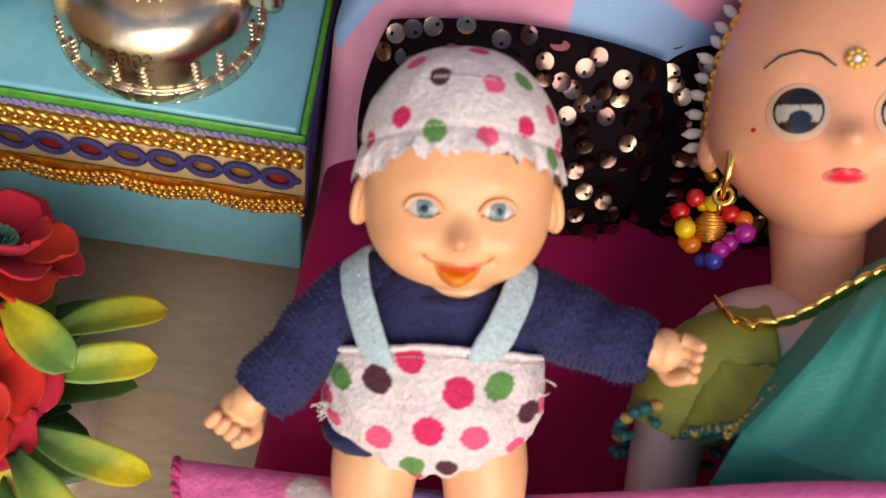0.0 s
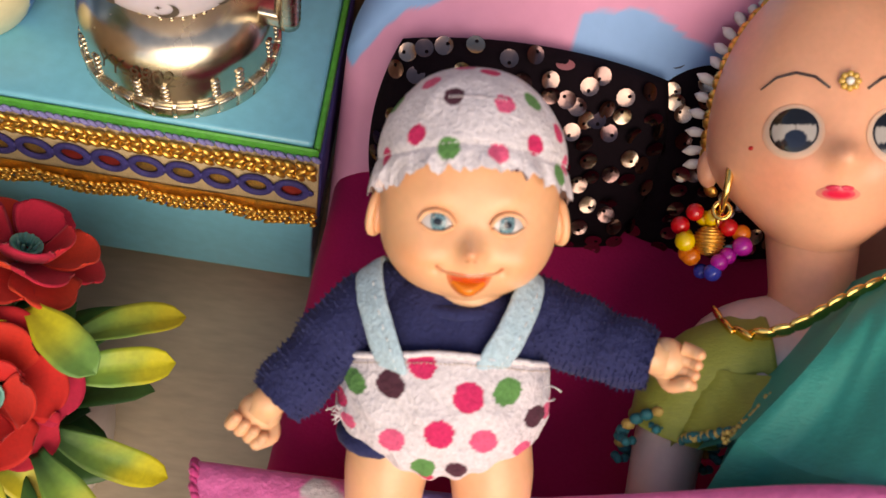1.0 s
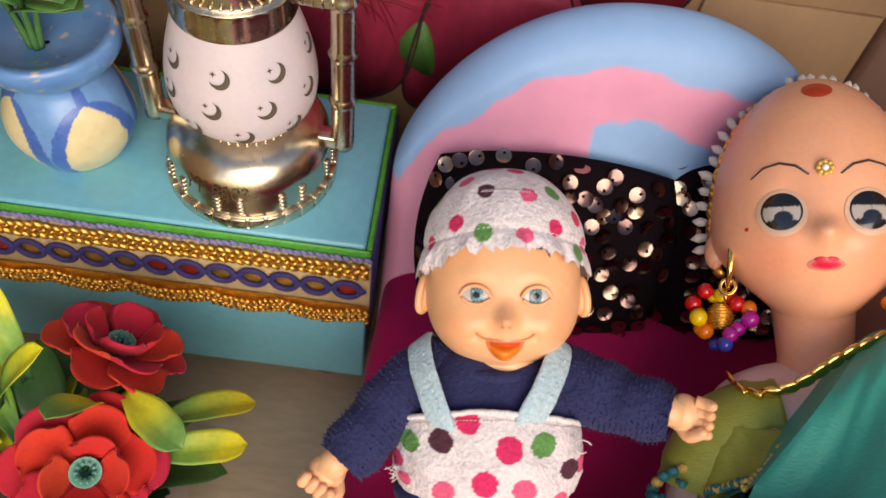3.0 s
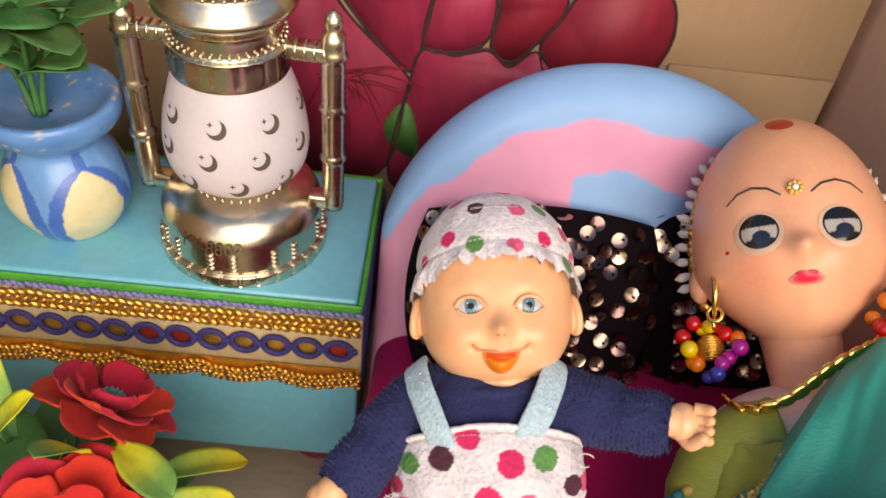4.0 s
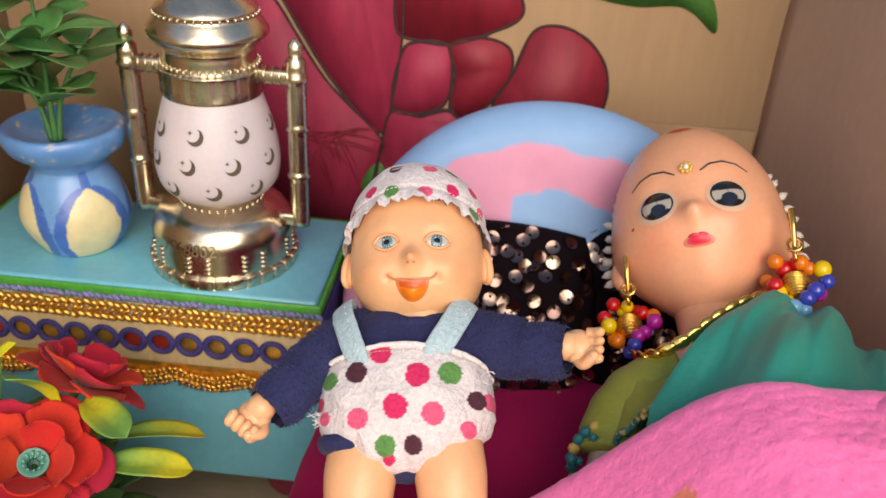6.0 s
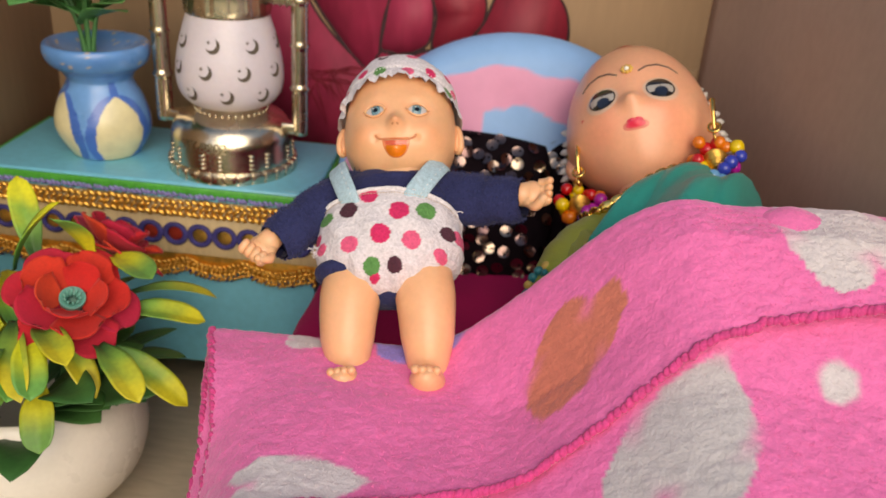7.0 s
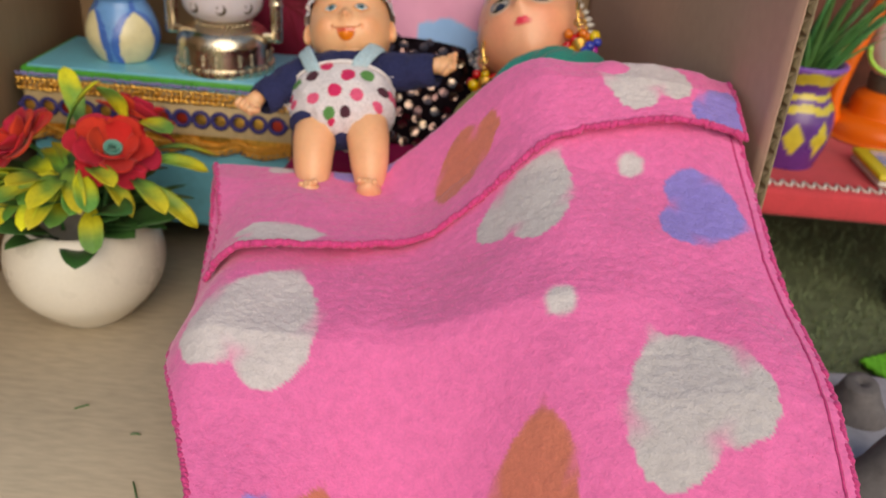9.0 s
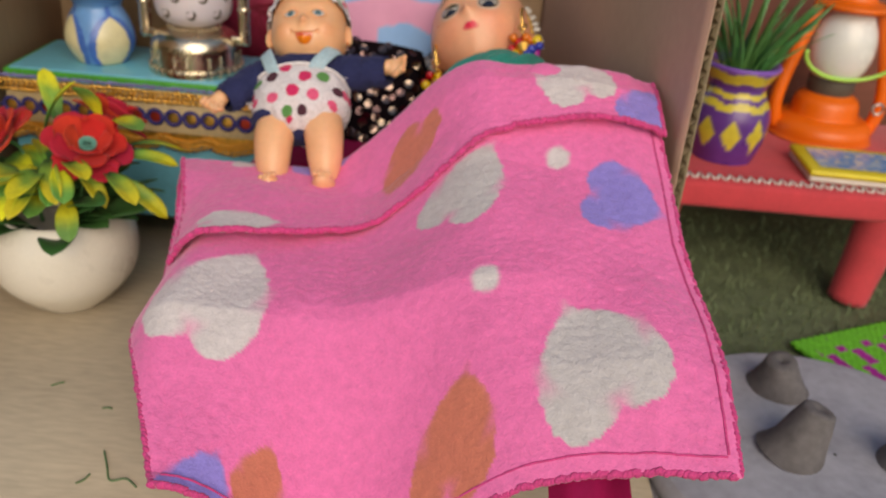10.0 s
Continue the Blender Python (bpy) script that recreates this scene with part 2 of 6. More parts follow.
def spline(pts, steps=8, closed=False):
    pts = [Vector(p) for p in pts]
    n, out = len(pts), []
    for i in range(n if closed else n - 1):
        g = (lambda k: pts[k % n]) if closed else (lambda k: pts[max(0, min(k, n - 1))])
        a, b, c, d = g(i - 1), g(i), g(i + 1), g(i + 2)
        for k in range(steps):
            t = k / steps
            out.append(0.5 * (2 * b + (c - a) * t + (2 * a - 5 * b + 4 * c - d) * t * t + (3 * b - a - 3 * c + d) * t ** 3))
    if not closed:
        out.append(pts[-1])
    return out


def rbox(bm, x0, x1, y0, y1, z0, z1, bevel=0.002, seg=3, mi=0):
    r = bmesh.ops.create_cube(bm, size=1)
    vs = r["verts"]
    for v in vs:
        v.co = Vector(((x0 + x1) / 2 + v.co.x * (x1 - x0), (y0 + y1) / 2 + v.co.y * (y1 - y0), (z0 + z1) / 2 + v.co.z * (z1 - z0)))
    es = list({e for v in vs for e in v.link_edges})
    if bevel:
        bmesh.ops.bevel(bm, geom=es, offset=bevel, segments=seg, profile=0.5, affect="EDGES")


def slab(name, outline, thick, y, material, parent, label=""):
    """A flat painted patch on the back wall: outline of (x, z), facing -y."""
    bm = bmesh.new()
    front = [bm.verts.new((x, y - thick, z)) for x, z in outline]
    back = [bm.verts.new((x, y, z)) for x, z in outline]
    bm.faces.new(front)
    n = len(front)
    for i in range(n):
        bm.faces.new((front[i], back[i], back[(i + 1) % n], front[(i + 1) % n]))
    bmesh.ops.recalc_face_normals(bm, faces=bm.faces)
    return part(name, bm, material, parent, label)


def ramp(x, xs, ys):
    return float(np.interp(x, xs, ys))


def step(x, a, b):
    t = min(max((x - a) / (b - a), 0), 1)
    return t * t * (3 - 2 * t)


def lerp(a, b, t):
    return tuple(p + (q - p) * t for p, q in zip(a, b))


def wob(p, s, k=0):
    return noise.noise(Vector(p) * s + Vector((k * 7.3, k * 3.1, k * 5.7)))

# ---- the setting ----
bm = bmesh.new()
rbox(bm, -0.21, 0.252, -0.262, 0.118, -0.004, 0.0, 0.0005, 1)
solid("floor", bm, CARD_FLOOR, "brown cardboard floor of the doll room, scuffed and dusty", "floor", "structure")
bm = bmesh.new()
rbox(bm, -0.21, 0.205, 0.112, 0.116, 0.0, 0.33, 0.0004, 1)
wall_north = solid("wall_north", bm, CARD, "brown cardboard back wall with a painted red flower", "wall", "structure")
bm = bmesh.new()
rbox(bm, -0.186, -0.181, -0.2, 0.1115, 0.0, 0.33, 0.0004, 1)
solid("wall_west", bm, CARD, "plain brown cardboard side wall", "wall", "structure")
# A strip of folded card along the foot of the back wall
bm = bmesh.new()
rbox(bm, 0.118, 0.19, 0.1095, 0.1117, 0.0, 0.176, 0.0004, 1)
solid("trim", bm, CARD, "folded cardboard flap glued along the back wall", "trim", "structure")

# The flared side wall: two liners with the fluting between them open at the front edge
A, B = Vector((0.191, 0.112, 0)), Vector((0.2495, -0.142, 0))
along = (B - A).normalized()
across = Vector((-along.y, along.x, 0))
if across.x < 0:
    across = -across
wall_east = thing("wall_east", "flared cardboard side wall with an open corrugated edge", "wall", (0.22, 0, 0))
tagged(wall_east, kind="structure")


def plank(o0, o1, grow=0.0):
    bm = bmesh.new()
    a, b = A, B + along * grow

    def f(u, v):
        p = a.lerp(b, u) + across * o0
        return p + Z * (0.33 * v)
    rows = surf(bm, 30, 30, lambda u, v: f(u, v) + across * (0.0006 * wob(f(u, v), 60)))
    geo = bmesh.ops.extrude_face_region(bm, geom=list(bm.faces))
    for v in geo["geom"]:
        if isinstance(v, bmesh.types.BMVert):
            v.co += across * (o1 - o0)
    bmesh.ops.recalc_face_normals(bm, faces=bm.faces)
    return bm


part("inner_liner", plank(0.0, 0.0006), CARD_PINK, wall_east)
part("outer_liner", plank(0.0052, 0.0058, -0.001), CARD_EDGE, wall_east)
bm = bmesh.new()


def flute(u, v):
    w = 0.5 + 0.5 * math.sin(2 * math.pi * v * 0.33 / 0.0078 + 1.2 * wob((0, 0, v * 0.33), 90))
    return B + along * (-0.03 * u - 0.0012 + 0.0015 * wob((u, 0, v), 60)) + across * (0.0007 + 0.0043 * w) + Z * (0.33 * v)


surf(bm, 4, 420, flute)
part("fluting", bm, CARD_EDGE, wall_east, "torn grey-brown corrugated fluting")

# Painted flower on the back wall, dark outlines over flat petals
YW = 0.112


def blob(pts, steps=7):
    return [(p.x, p.z) for p in spline([(x, 0, z) for x, z in pts], steps, True)]


petals = (
    ("petal", [(-0.05, 0.29), (-0.06, 0.25), (-0.044, 0.225), (-0.02, 0.186), (0.006, 0.158), (0.012, 0.176), (0.016, 0.208), (0.014, 0.235), (0.0, 0.27), (-0.02, 0.295)], PAINT_RED),
    ("petal", [(0.014, 0.24), (0.013, 0.212), (0.022, 0.207), (0.04, 0.206), (0.058, 0.213), (0.072, 0.222), (0.068, 0.235), (0.05, 0.255), (0.028, 0.262)], PAINT_DEEP),
    ("petal", [(0.012, 0.172), (0.016, 0.2), (0.024, 0.2062), (0.038, 0.2055), (0.041, 0.19), (0.038, 0.176), (0.026, 0.17)], PAINT_RED),
    ("petal", [(0.041, 0.175), (0.0425, 0.192), (0.0395, 0.2058), (0.055, 0.2105), (0.068, 0.206), (0.069, 0.192), (0.06, 0.178), (0.05, 0.168)], PAINT_DEEP),
    ("petal", [(0.062, 0.176), (0.07, 0.193), (0.078, 0.215), (0.092, 0.2185), (0.106, 0.2115), (0.115, 0.198), (0.115, 0.178), (0.1, 0.15), (0.075, 0.15)], PAINT_DEEP),
    ("petal", [(-0.075, 0.21), (-0.062, 0.235), (-0.046, 0.222), (-0.022, 0.1845), (0.0055, 0.1565), (0.006, 0.145), (-0.005, 0.1), (-0.05, 0.09), (-0.08, 0.15)], PAINT_RED),
    ("petal", [(0.0075, 0.155), (0.0125, 0.17), (0.026, 0.1685), (0.04, 0.173), (0.05, 0.166), (0.062, 0.174), (0.075, 0.148), (0.06, 0.11), (0.02, 0.09), (0.0, 0.1)], PAINT_RED),
    ("leaf", [(0.06, 0.262), (0.09, 0.238), (0.12, 0.2305), (0.145, 0.2315), (0.161, 0.221), (0.158, 0.235), (0.145, 0.25), (0.11, 0.268), (0.08, 0.275)], PAINT_GREEN),
    ("leaf", [(0.0, 0.118), (-0.003, 0.13), (0.006, 0.142), (0.012, 0.128), (0.012, 0.112)], PAINT_GREEN),
)
flower_painting = thing("wall_painting", "crimson flower with dark outlines painted on the cardboard wall", "painting", (0.02, YW, 0.15))
for k, (nm, pts, m) in enumerate(petals):
    o = blob(pts)
    slab(nm, o, 0.0004 + 0.00004 * k, YW, m, flower_painting, "painted green leaf" if nm == "leaf" else "")
    if nm == "petal":
        bm = bmesh.new()
        tube(bm, [(x, YW - 0.0004 - 0.00004 * k, z) for x, z in o], [0.0006 + 0.0005 * abs(wob((x, 0, z), 130)) for x, z in o], 6, closed=True, flat=0.35, up=Y)
        part("outline", bm, PAINT_LINE, flower_painting, "dark painted outline")
for i in range(22):
    bm = bmesh.new()
    a = Vector((-0.035 + 0.02 * random.random(), YW - 0.0009, 0.148 + 0.008 * random.random()))
    ang = random.uniform(-2.6, 0.4)
    b = a + Vector((math.cos(ang), 0, math.sin(ang))) * random.uniform(0.012, 0.034)
    tube(bm, [a, a.lerp(b, 0.5) + Z * 0.002, b], [0.0002, 0.0006, 0.0001], 5, flat=0.2, up=Y)
    part("vein", bm, PAINT_DEEP, flower_painting)

# ---- ground outside and the room next door ----
bm = bmesh.new()
surf(bm, 60, 60, lambda u, v: Vector((((2 * u - 1) ** 3) * 30 + 0.3 * (2 * u - 1) + 0.25, ((2 * v - 1) ** 3) * 30 + 0.3 * (2 * v - 1) - 0.05, -0.006)))
solid("ground", bm, GRASS, "worn green artificial turf outside the box", "ground", "structure")
bm = bmesh.new()
for i in range(9000):
    x, y = random.uniform(0.235, 0.62), random.uniform(-0.42, 0.16)
    if x < 0.256 and y > -0.27:
        continue
    h, a = random.uniform(0.003, 0.009), random.uniform(0, 6.283)
    lean = Vector((random.gauss(0, 0.004), random.gauss(0, 0.004), h))
    s = Vector((math.cos(a), math.sin(a), 0)) * 0.0006
    p = Vector((x, y, -0.006))
    bm.faces.new([bm.verts.new(q) for q in (p - s, p + s, p + lean)])
solid("grass", bm, BLADE, "short green artificial grass blades", "grass", "stuff")
bm = bmesh.new()
rbox(bm, 0.216, 0.9, 0.200, 0.205, -0.006, 0.33, 0.0005, 1)
solid("wall_north_2", bm, ROOM_WALL, "reddish brown back wall of the next doll room", "wall", "structure")

# ---- bed ----
bed = thing("bed", "doll bed with a magenta felt sheet", "bed", (0.1, -0.1, 0))


def bed_left(y):
    return ramp(y, [-0.21, -0.14, -0.10, -0.03, 0.06], [0.016, 0.012, -0.001, 0.002, 0.006])


bm = bmesh.new()


def mattress(u, v):
    y = 0.05 - 0.252 * v
    a = u * 2 * math.pi
    cx, hw = (bed_left(y) + 0.2) / 2, (0.2 - bed_left(y)) / 2
    c, s = math.cos(a), math.sin(a)
    e = 0.28
    x = cx + hw * math.copysign(abs(c) ** e, c)
    z = 0.061 + 0.035 * math.copysign(abs(s) ** 0.35, s)
    z -= 0.02 * step(v, 0.8, 1.0) * (z - 0.026) / 0.07
    p = Vector((x, y, z))
    p.z += 0.0016 * wob(p, 28) + 0.0006 * wob(p, 90)
    p.x += 0.001 * wob(p, 40, 2)
    return p


surf(bm, 90, 110, mattress, wrap=True)
part("mattress", bm, MAGENTA, bed)
for x in (0.016, 0.184):
    for y in (0.035, -0.185):
        bm = bmesh.new()
        rbox(bm, x - 0.009, x + 0.009, y - 0.009, y + 0.009, 0.0, 0.032, 0.0015, 2)
        part("leg", bm, MAROON, bed)
bm = bmesh.new()
rbox(bm, 0.018, 0.192, -0.198, 0.05, 0.022, 0.034, 0.002, 2)
part("bed_base", bm, MAROON, bed)
bm = bmesh.new()
surf(bm, 40, 14, lambda u, v: Vector((0.185 + 0.034 * u + 0.004 * v, -0.198 - 0.092 * v + 0.003 * math.sin(9 * u + 2 * v), 0.076 - 0.012 * v - 0.018 * v * v + 0.003 * math.sin(7 * u))))
part("sheet_end", bm, MAGENTA, bed, "hanging end of the crimson sheet")

# Headboard: a lumpy painted arch
headboard = thing("headboard", "pink and sky-blue hand-painted arched headboard behind the bed", "headboard", (0.095, 0.075, 0.03))
HX, HW = 0.0925, 0.0895


def arch(x):
    k = min(abs(x - HX) / HW, 1.0)
    return 0.128 + 0.069 * (1 - k ** 2.1) ** 0.62


def board_col(x, z):
    top = arch(x) - z
    side = HW - abs(x - HX)
    n = 0.004 * wob((x, 0, z), 55) + 0.0015 * wob((x, 0, z), 170)
    band = 0.0135 + 0.006 * wob((x, 0, 0), 30, 4)
    blue = step(band - top + n, -0.0008, 0.0008)
    if z < 0.128 + 0.006 * wob((x, 3, 0), 60):
        blue *= 0
    patch = 0.162 + 0.0045 * math.sin((x - 0.076) * 105) + n
    if 0.074 < x < 0.135:
        blue = max(blue, step(patch - z, -0.0008, 0.0008) * step(x - 0.0745 + n, 0, 0.002))
    return lerp((0.68, 0.29, 0.45), (0.22, 0.42, 0.72), blue)


bm = bmesh.new()


def board(u, v, side):
    x = HX - HW + 2 * HW * (0.5 - 0.5 * math.cos(math.pi * u))
    z = 0.02 + (arch(x) - 0.02) * (1 - (1 - v) ** 1.6)
    e = min((HW - abs(x - HX)) / 0.009, (arch(x) - z) / 0.009, 1.0)
    d = 0.011 * math.sqrt(max(1 - (1 - max(e, 0)) ** 2, 0))
    y = 0.026 + 0.40 * (z - 0.095) - side * d - 0.0022 * side * wob((x, side, z), 42) * min(e, 1)
    return Vector((x, y, z))


for side in (1, -1):
    surf(bm, 150, 100, lambda u, v: board(u, v, side), lambda u, v, p: board_col(p.x, p.z), flip=side < 0)
bmesh.ops.remove_doubles(bm, verts=bm.verts, dist=0.00005)
part("panel", bm, CLAY, headboard)

# ---- sequin cushions ----
bm = bmesh.new()
n = 12
ring_o = [(math.cos(2 * math.pi * i / n), math.sin(2 * math.pi * i / n)) for i in range(n)]
v0 = [bm.verts.new((0.0008 * c + 0.0010, 0.0008 * s, 0.0)) for c, s in ring_o]
v1 = [bm.verts.new((0.0022 * c, 0.0022 * s, 0.0001)) for c, s in ring_o]
v2 = [bm.verts.new((0.0030 * c, 0.0030 * s, 0.0003)) for c, s in ring_o]
for i in range(n):
    j = (i + 1) % n
    bm.faces.new((v0[i], v1[i], v1[j], v0[j]))
    bm.faces.new((v1[i], v2[i], v2[j], v1[j]))
for v in v0:
    v.co = Vector((0.0013, 0, 0)) + (v.co - Vector((0.0010, 0, 0))) * 0.75
SEQ = mesh_of("sequin", bm, SEQUIN)


def cushion(label, m, w, h, t, count, seed, rows):
    """A puffed velvet cushion in the plane of m (x across, y up, z out) sewn with sequins."""
    ob = thing("sequin_cushion", label, "cushion", m.translation - m.to_3x3() @ Vector((0, h / 2, 0)), "sequin cushions")

    def face(a, b, side):
        e = (1 - abs(a) ** 3.2) * (1 - abs(b) ** 3.2)
        d = t * max(e, 0) ** 0.42
        q = Vector((a * w / 2 * math.sqrt(1 - 0.24 * b * b), b * h / 2 * math.sqrt(1 - 0.24 * a * a), side * d))
        q.z += side * 0.0018 * wob((a * 2, b * 2, seed), 1.6) * e
        return m @ q
    bm = bmesh.new()
    for side in (1, -1):
        surf(bm, 46, 34, lambda u, v: face(2 * u - 1, 2 * v - 1, side), flip=side < 0)
    bmesh.ops.remove_doubles(bm, verts=bm.verts, dist=0.00005)
    part("cover", bm, VELVET, ob)
    rnd = random.Random(seed)
    pts = []
    tries = 0
    while len(pts) < count and tries < 9000:
        tries += 1
        best = None
        for k in range(3):
            a, b = rnd.uniform(-0.95, 0.95), rnd.uniform(-0.93, 0.97)
            p = face(a, b, 1)
            gap = min([(p - q).length for q in pts] + [1.0])
            if best is None or gap > best[0]:
                best = (gap, a, b, p)
        gap, a, b, p = best
        if gap < 0.0036:
            continue
        pts.append(p)
        n_ = (face(a + 0.03, b, 1) - face(a - 0.03, b, 1)).cross(face(a, b + 0.03, 1) - face(a, b - 0.03, 1)).normalized()
        n_ = (n_ + Vector([rnd.gauss(0, 0.24) for _ in range(3)])).normalized()
        rot = n_.to_track_quat("Z", "Y").to_matrix().to_4x4() @ pose(0, 0, 0, 0, 0, rnd.uniform(0, 360))
        piece("sequin", SEQ, Matrix.Translation(p + n_ * (0.0006 + 0.0007 * rnd.random())) @ rot, ob)
    return ob


def plane_at(c, x, out):
    x = Vector(x).normalized()
    out = Vector(out).normalized()
    y = out.cross(x).normalized()
    x = y.cross(out).normalized()
    return frame_of(Vector(c), x, y, out)


cushion("black velvet cushion covered in rose-gold sequins, leaning on the headboard", plane_at((0.0645, 0.0145, 0.1225), (1, 0.0, 0.02), (0.02, -0.87, 0.49)), 0.099, 0.074, 0.009, 118, 4, 7)
cushion("black sequin cushion half hidden behind the doll", plane_at((0.142, 0.024, 0.124), (1, 0.1, 0.0), (-0.05, -0.84, 0.54)), 0.075, 0.076, 0.009, 86, 9, 6)

# ---- side table: a painted box trimmed with lace ----
side_table = thing("side_table", "turquoise painted box side table trimmed with gold and navy lace", "side table", (-0.086, 0.039, 0))
TX0, TX1, TY1, TZ0, TZ1 = -0.172, 0.0, 0.078, 0.022, 0.125
bm = bmesh.new()
rbox(bm, TX0 + 0.001, TX1 - 0.001, 0.001, TY1 - 0.001, TZ0, TZ1 - 0.004, 0.0012, 2)
part("body", bm, TEAL, side_table)
bm = bmesh.new()
rbox(bm, TX0 + 0.0025, TX1 - 0.0021, 0.0013, TY1 - 0.0025, TZ1 - 0.006, TZ1, 0.0016, 3)
for v in bm.verts:
    v.co.z += 0.0005 * wob(v.co, 40)
part("top", bm, TEAL, side_table)
for x0, x1, y0, y1 in ((TX0, TX1, -0.0003, 0.0011), (TX0, TX1, TY1 - 0.0023, TY1 + 0.0005), (TX1 - 0.0019, TX1 + 0.0003, 0.0012, TY1 - 0.0024), (TX0 - 0.0003, TX0 + 0.0023, 0.0024, TY1 - 0.0024)):
    bm = bmesh.new()
    rbox(bm, x0, x1, y0, y1, TZ1 - 0.0058, TZ1 - 0.0012, 0.0009, 2)
    part("lid_edge", bm, GREEN_PAINT, side_table, "green painted lid edge")
bm = bmesh.new()
rbox(bm, TX0 - 0.0004, TX1 + 0.0004, -0.0006, 0.0008, 0.080, 0.117, 0.0003, 1)
part("ribbon", bm, RIBBON, side_table, "cream satin ribbon")
bm = bmesh.new()
rbox(bm, TX1 - 0.0008, TX1 + 0.0012, 0.001, TY1, 0.078, 0.118, 0.0003, 1)
part("ribbon", bm, NAVY, side_table, "navy ribbon end")


def braid(z, size, material, name, label, phase=0.0, drop=None, rows=1, y=-0.0022):
    bm = bmesh.new()
    step_x = size * 1.25
    k = int((TX1 - TX0 + 0.004) / step_x)
    for r in range(rows):
        for i in range(k):
            x = TX0 - 0.002 + i * step_x
            zz = z + (drop(x) if drop else 0) - r * size * 1.15
            tilt = 38 if r % 2 == 0 else -38
            j = random.uniform(0.85, 1.15)
            ball(bm, Matrix.Translation((x + random.gauss(0, 0.0002), y - 0.0004 * random.random(), zz + random.gauss(0, 0.0002))) @ pose(0, 0, 0, random.gauss(0, 12), tilt, 0)
                 @ Matrix.Diagonal((size * 0.95 * j, size * 0.45, size * 0.42 * j, 1)), 7, 5)
    return tagged(part(name, bm, material, side_table, label), kind="stuff")


braid(0.1195, 0.0021, LILAC, "braid", "lilac upper braid", y=-0.0008)
braid(0.1165, 0.0027, GOLD, "braid", "gold braid", rows=3)


def scallop(x):
    return -0.0042 * abs(math.sin(math.pi * (x + 0.004) / 0.031)) ** 0.8


bm = bmesh.new()
surf(bm, 160, 3, lambda u, v: Vector((TX0 + (TX1 - TX0) * u, -0.0014, 0.088 + (scallop(TX0 + (TX1 - TX0) * u) - 0.006) * v)))
part("scalloped_lace", bm, GOLD, side_table, "gold scalloped lace")
braid(0.0868, 0.0019, GOLD, "braid", "gold scalloped braid", drop=scallop, rows=4, y=-0.0026)
braid(0.0795, 0.0016, NAVY, "braid", "navy scalloped edge", drop=scallop, y=-0.0015)
# navy chain of rings
RZ = 0.0988
bm = bmesh.new()
tube(bm, [(0.0050 * math.cos(2 * math.pi * i / 20), -0.0016, 0.0050 * math.sin(2 * math.pi * i / 20)) for i in range(20)], 0.00145, 6, closed=True, flat=0.7, up=Y)
RING = mesh_of("ring", bm, NAVY)
bm = bmesh.new()
ball(bm, at((0, -0.0009, 0), (0.0040, 0.0004, 0.0040)), 12, 6)
EYELET = {"gold": mesh_of("eyelet", bm, GOLD)}
bm = bmesh.new()
ball(bm, at((0, -0.0009, 0), (0.0040, 0.0004, 0.0040)), 12, 6)
EYELET["red"] = mesh_of("eyelet", bm, mat("red_foil", (0.5, 0.05, 0.03), 0.35, 0.7))
for i in range(14):
    x = TX1 - 0.0085 - i * 0.01235
    piece("ring", RING, pose(x, 0, RZ), side_table)
    piece("eyelet", EYELET["red" if i in (0, 5, 6, 11) else "gold"], pose(x, 0, RZ), side_table)
bm = bmesh.new()
for i in range(15):
    x = TX1 - 0.0023 - i * 0.01235
    ball(bm, at((x, -0.0017, RZ), (0.0016, 0.0008, 0.0017)), 8, 6)
part("chain_knots", bm, NAVY, side_table)
for x in (TX0 + 0.02, TX1 - 0.02):
    for y in (0.024, TY1 - 0.018):
        bm = bmesh.new()
        lathe(bm, curve_prof([(0.004, 0.0), (0.013, 0.002), (0.0155, 0.01), (0.013, 0.019), (0.009, 0.023)]), pose(x, y, 0), 24)
        part("foot", bm, MAROON, side_table, "dark maroon round foot")

# ---- nickel lantern ----
LX, LY, LZ = -0.0508, 0.034, TZ1
lantern = thing("lantern", "silver-gold plated toy lantern with a white moon-pierced shade", "lantern", (LX, LY, LZ))
LM = pose(LX, LY, LZ, 0, 0, -3) @ Matrix.Diagonal((0.94, 0.94, 1, 1))
bm = bmesh.new()
lathe(bm, curve_prof([(0.002, 0.0), (0.031, 0.0), (0.0335, 0.0005), (0.0335, 0.004), (0.0325, 0.0052), (0.0325, 0.0065), (0.0322, 0.014), (0.0318, 0.0195), (0.028, 0.0255), (0.0205, 0.0292), (0.0178, 0.0305), (0.0165, 0.032)], 4), LM, 72)
base = part("base", bm, NICKEL, lantern, "pale gold plated fluted base")
bm = bmesh.new()
for i in range(8):
    for s in (-0.14, 0.14):
        for k in range(4):
            a = 2 * math.pi * i / 8 + s - math.pi / 2
            ball(bm, LM @ pose(0, 0, 0, 0, 0, math.degrees(a)) @ at((0.0325, 0, 0.0076 + 0.0021 * k), (0.0009, 0.0019, 0.0007)), 6, 5)
for i in range(34):
    a = 2 * math.pi * i / 34
    ball(bm, LM @ at((0.0188 * math.cos(a), 0.0188 * math.sin(a), 0.0302), 0.0009), 6, 5)
part("beading", bm, NICKEL, base)
bm = bmesh.new()
rbox(bm, 0.0322, 0.0342, -0.0031, 0.0031, 0.0, 0.0052, 0.0005, 2)
LUG = mesh_of("lug", bm, NICKEL)
for i in range(30):
    piece("lug", LUG, LM @ pose(0, 0, 0, 0, 0, 12 * i), base)
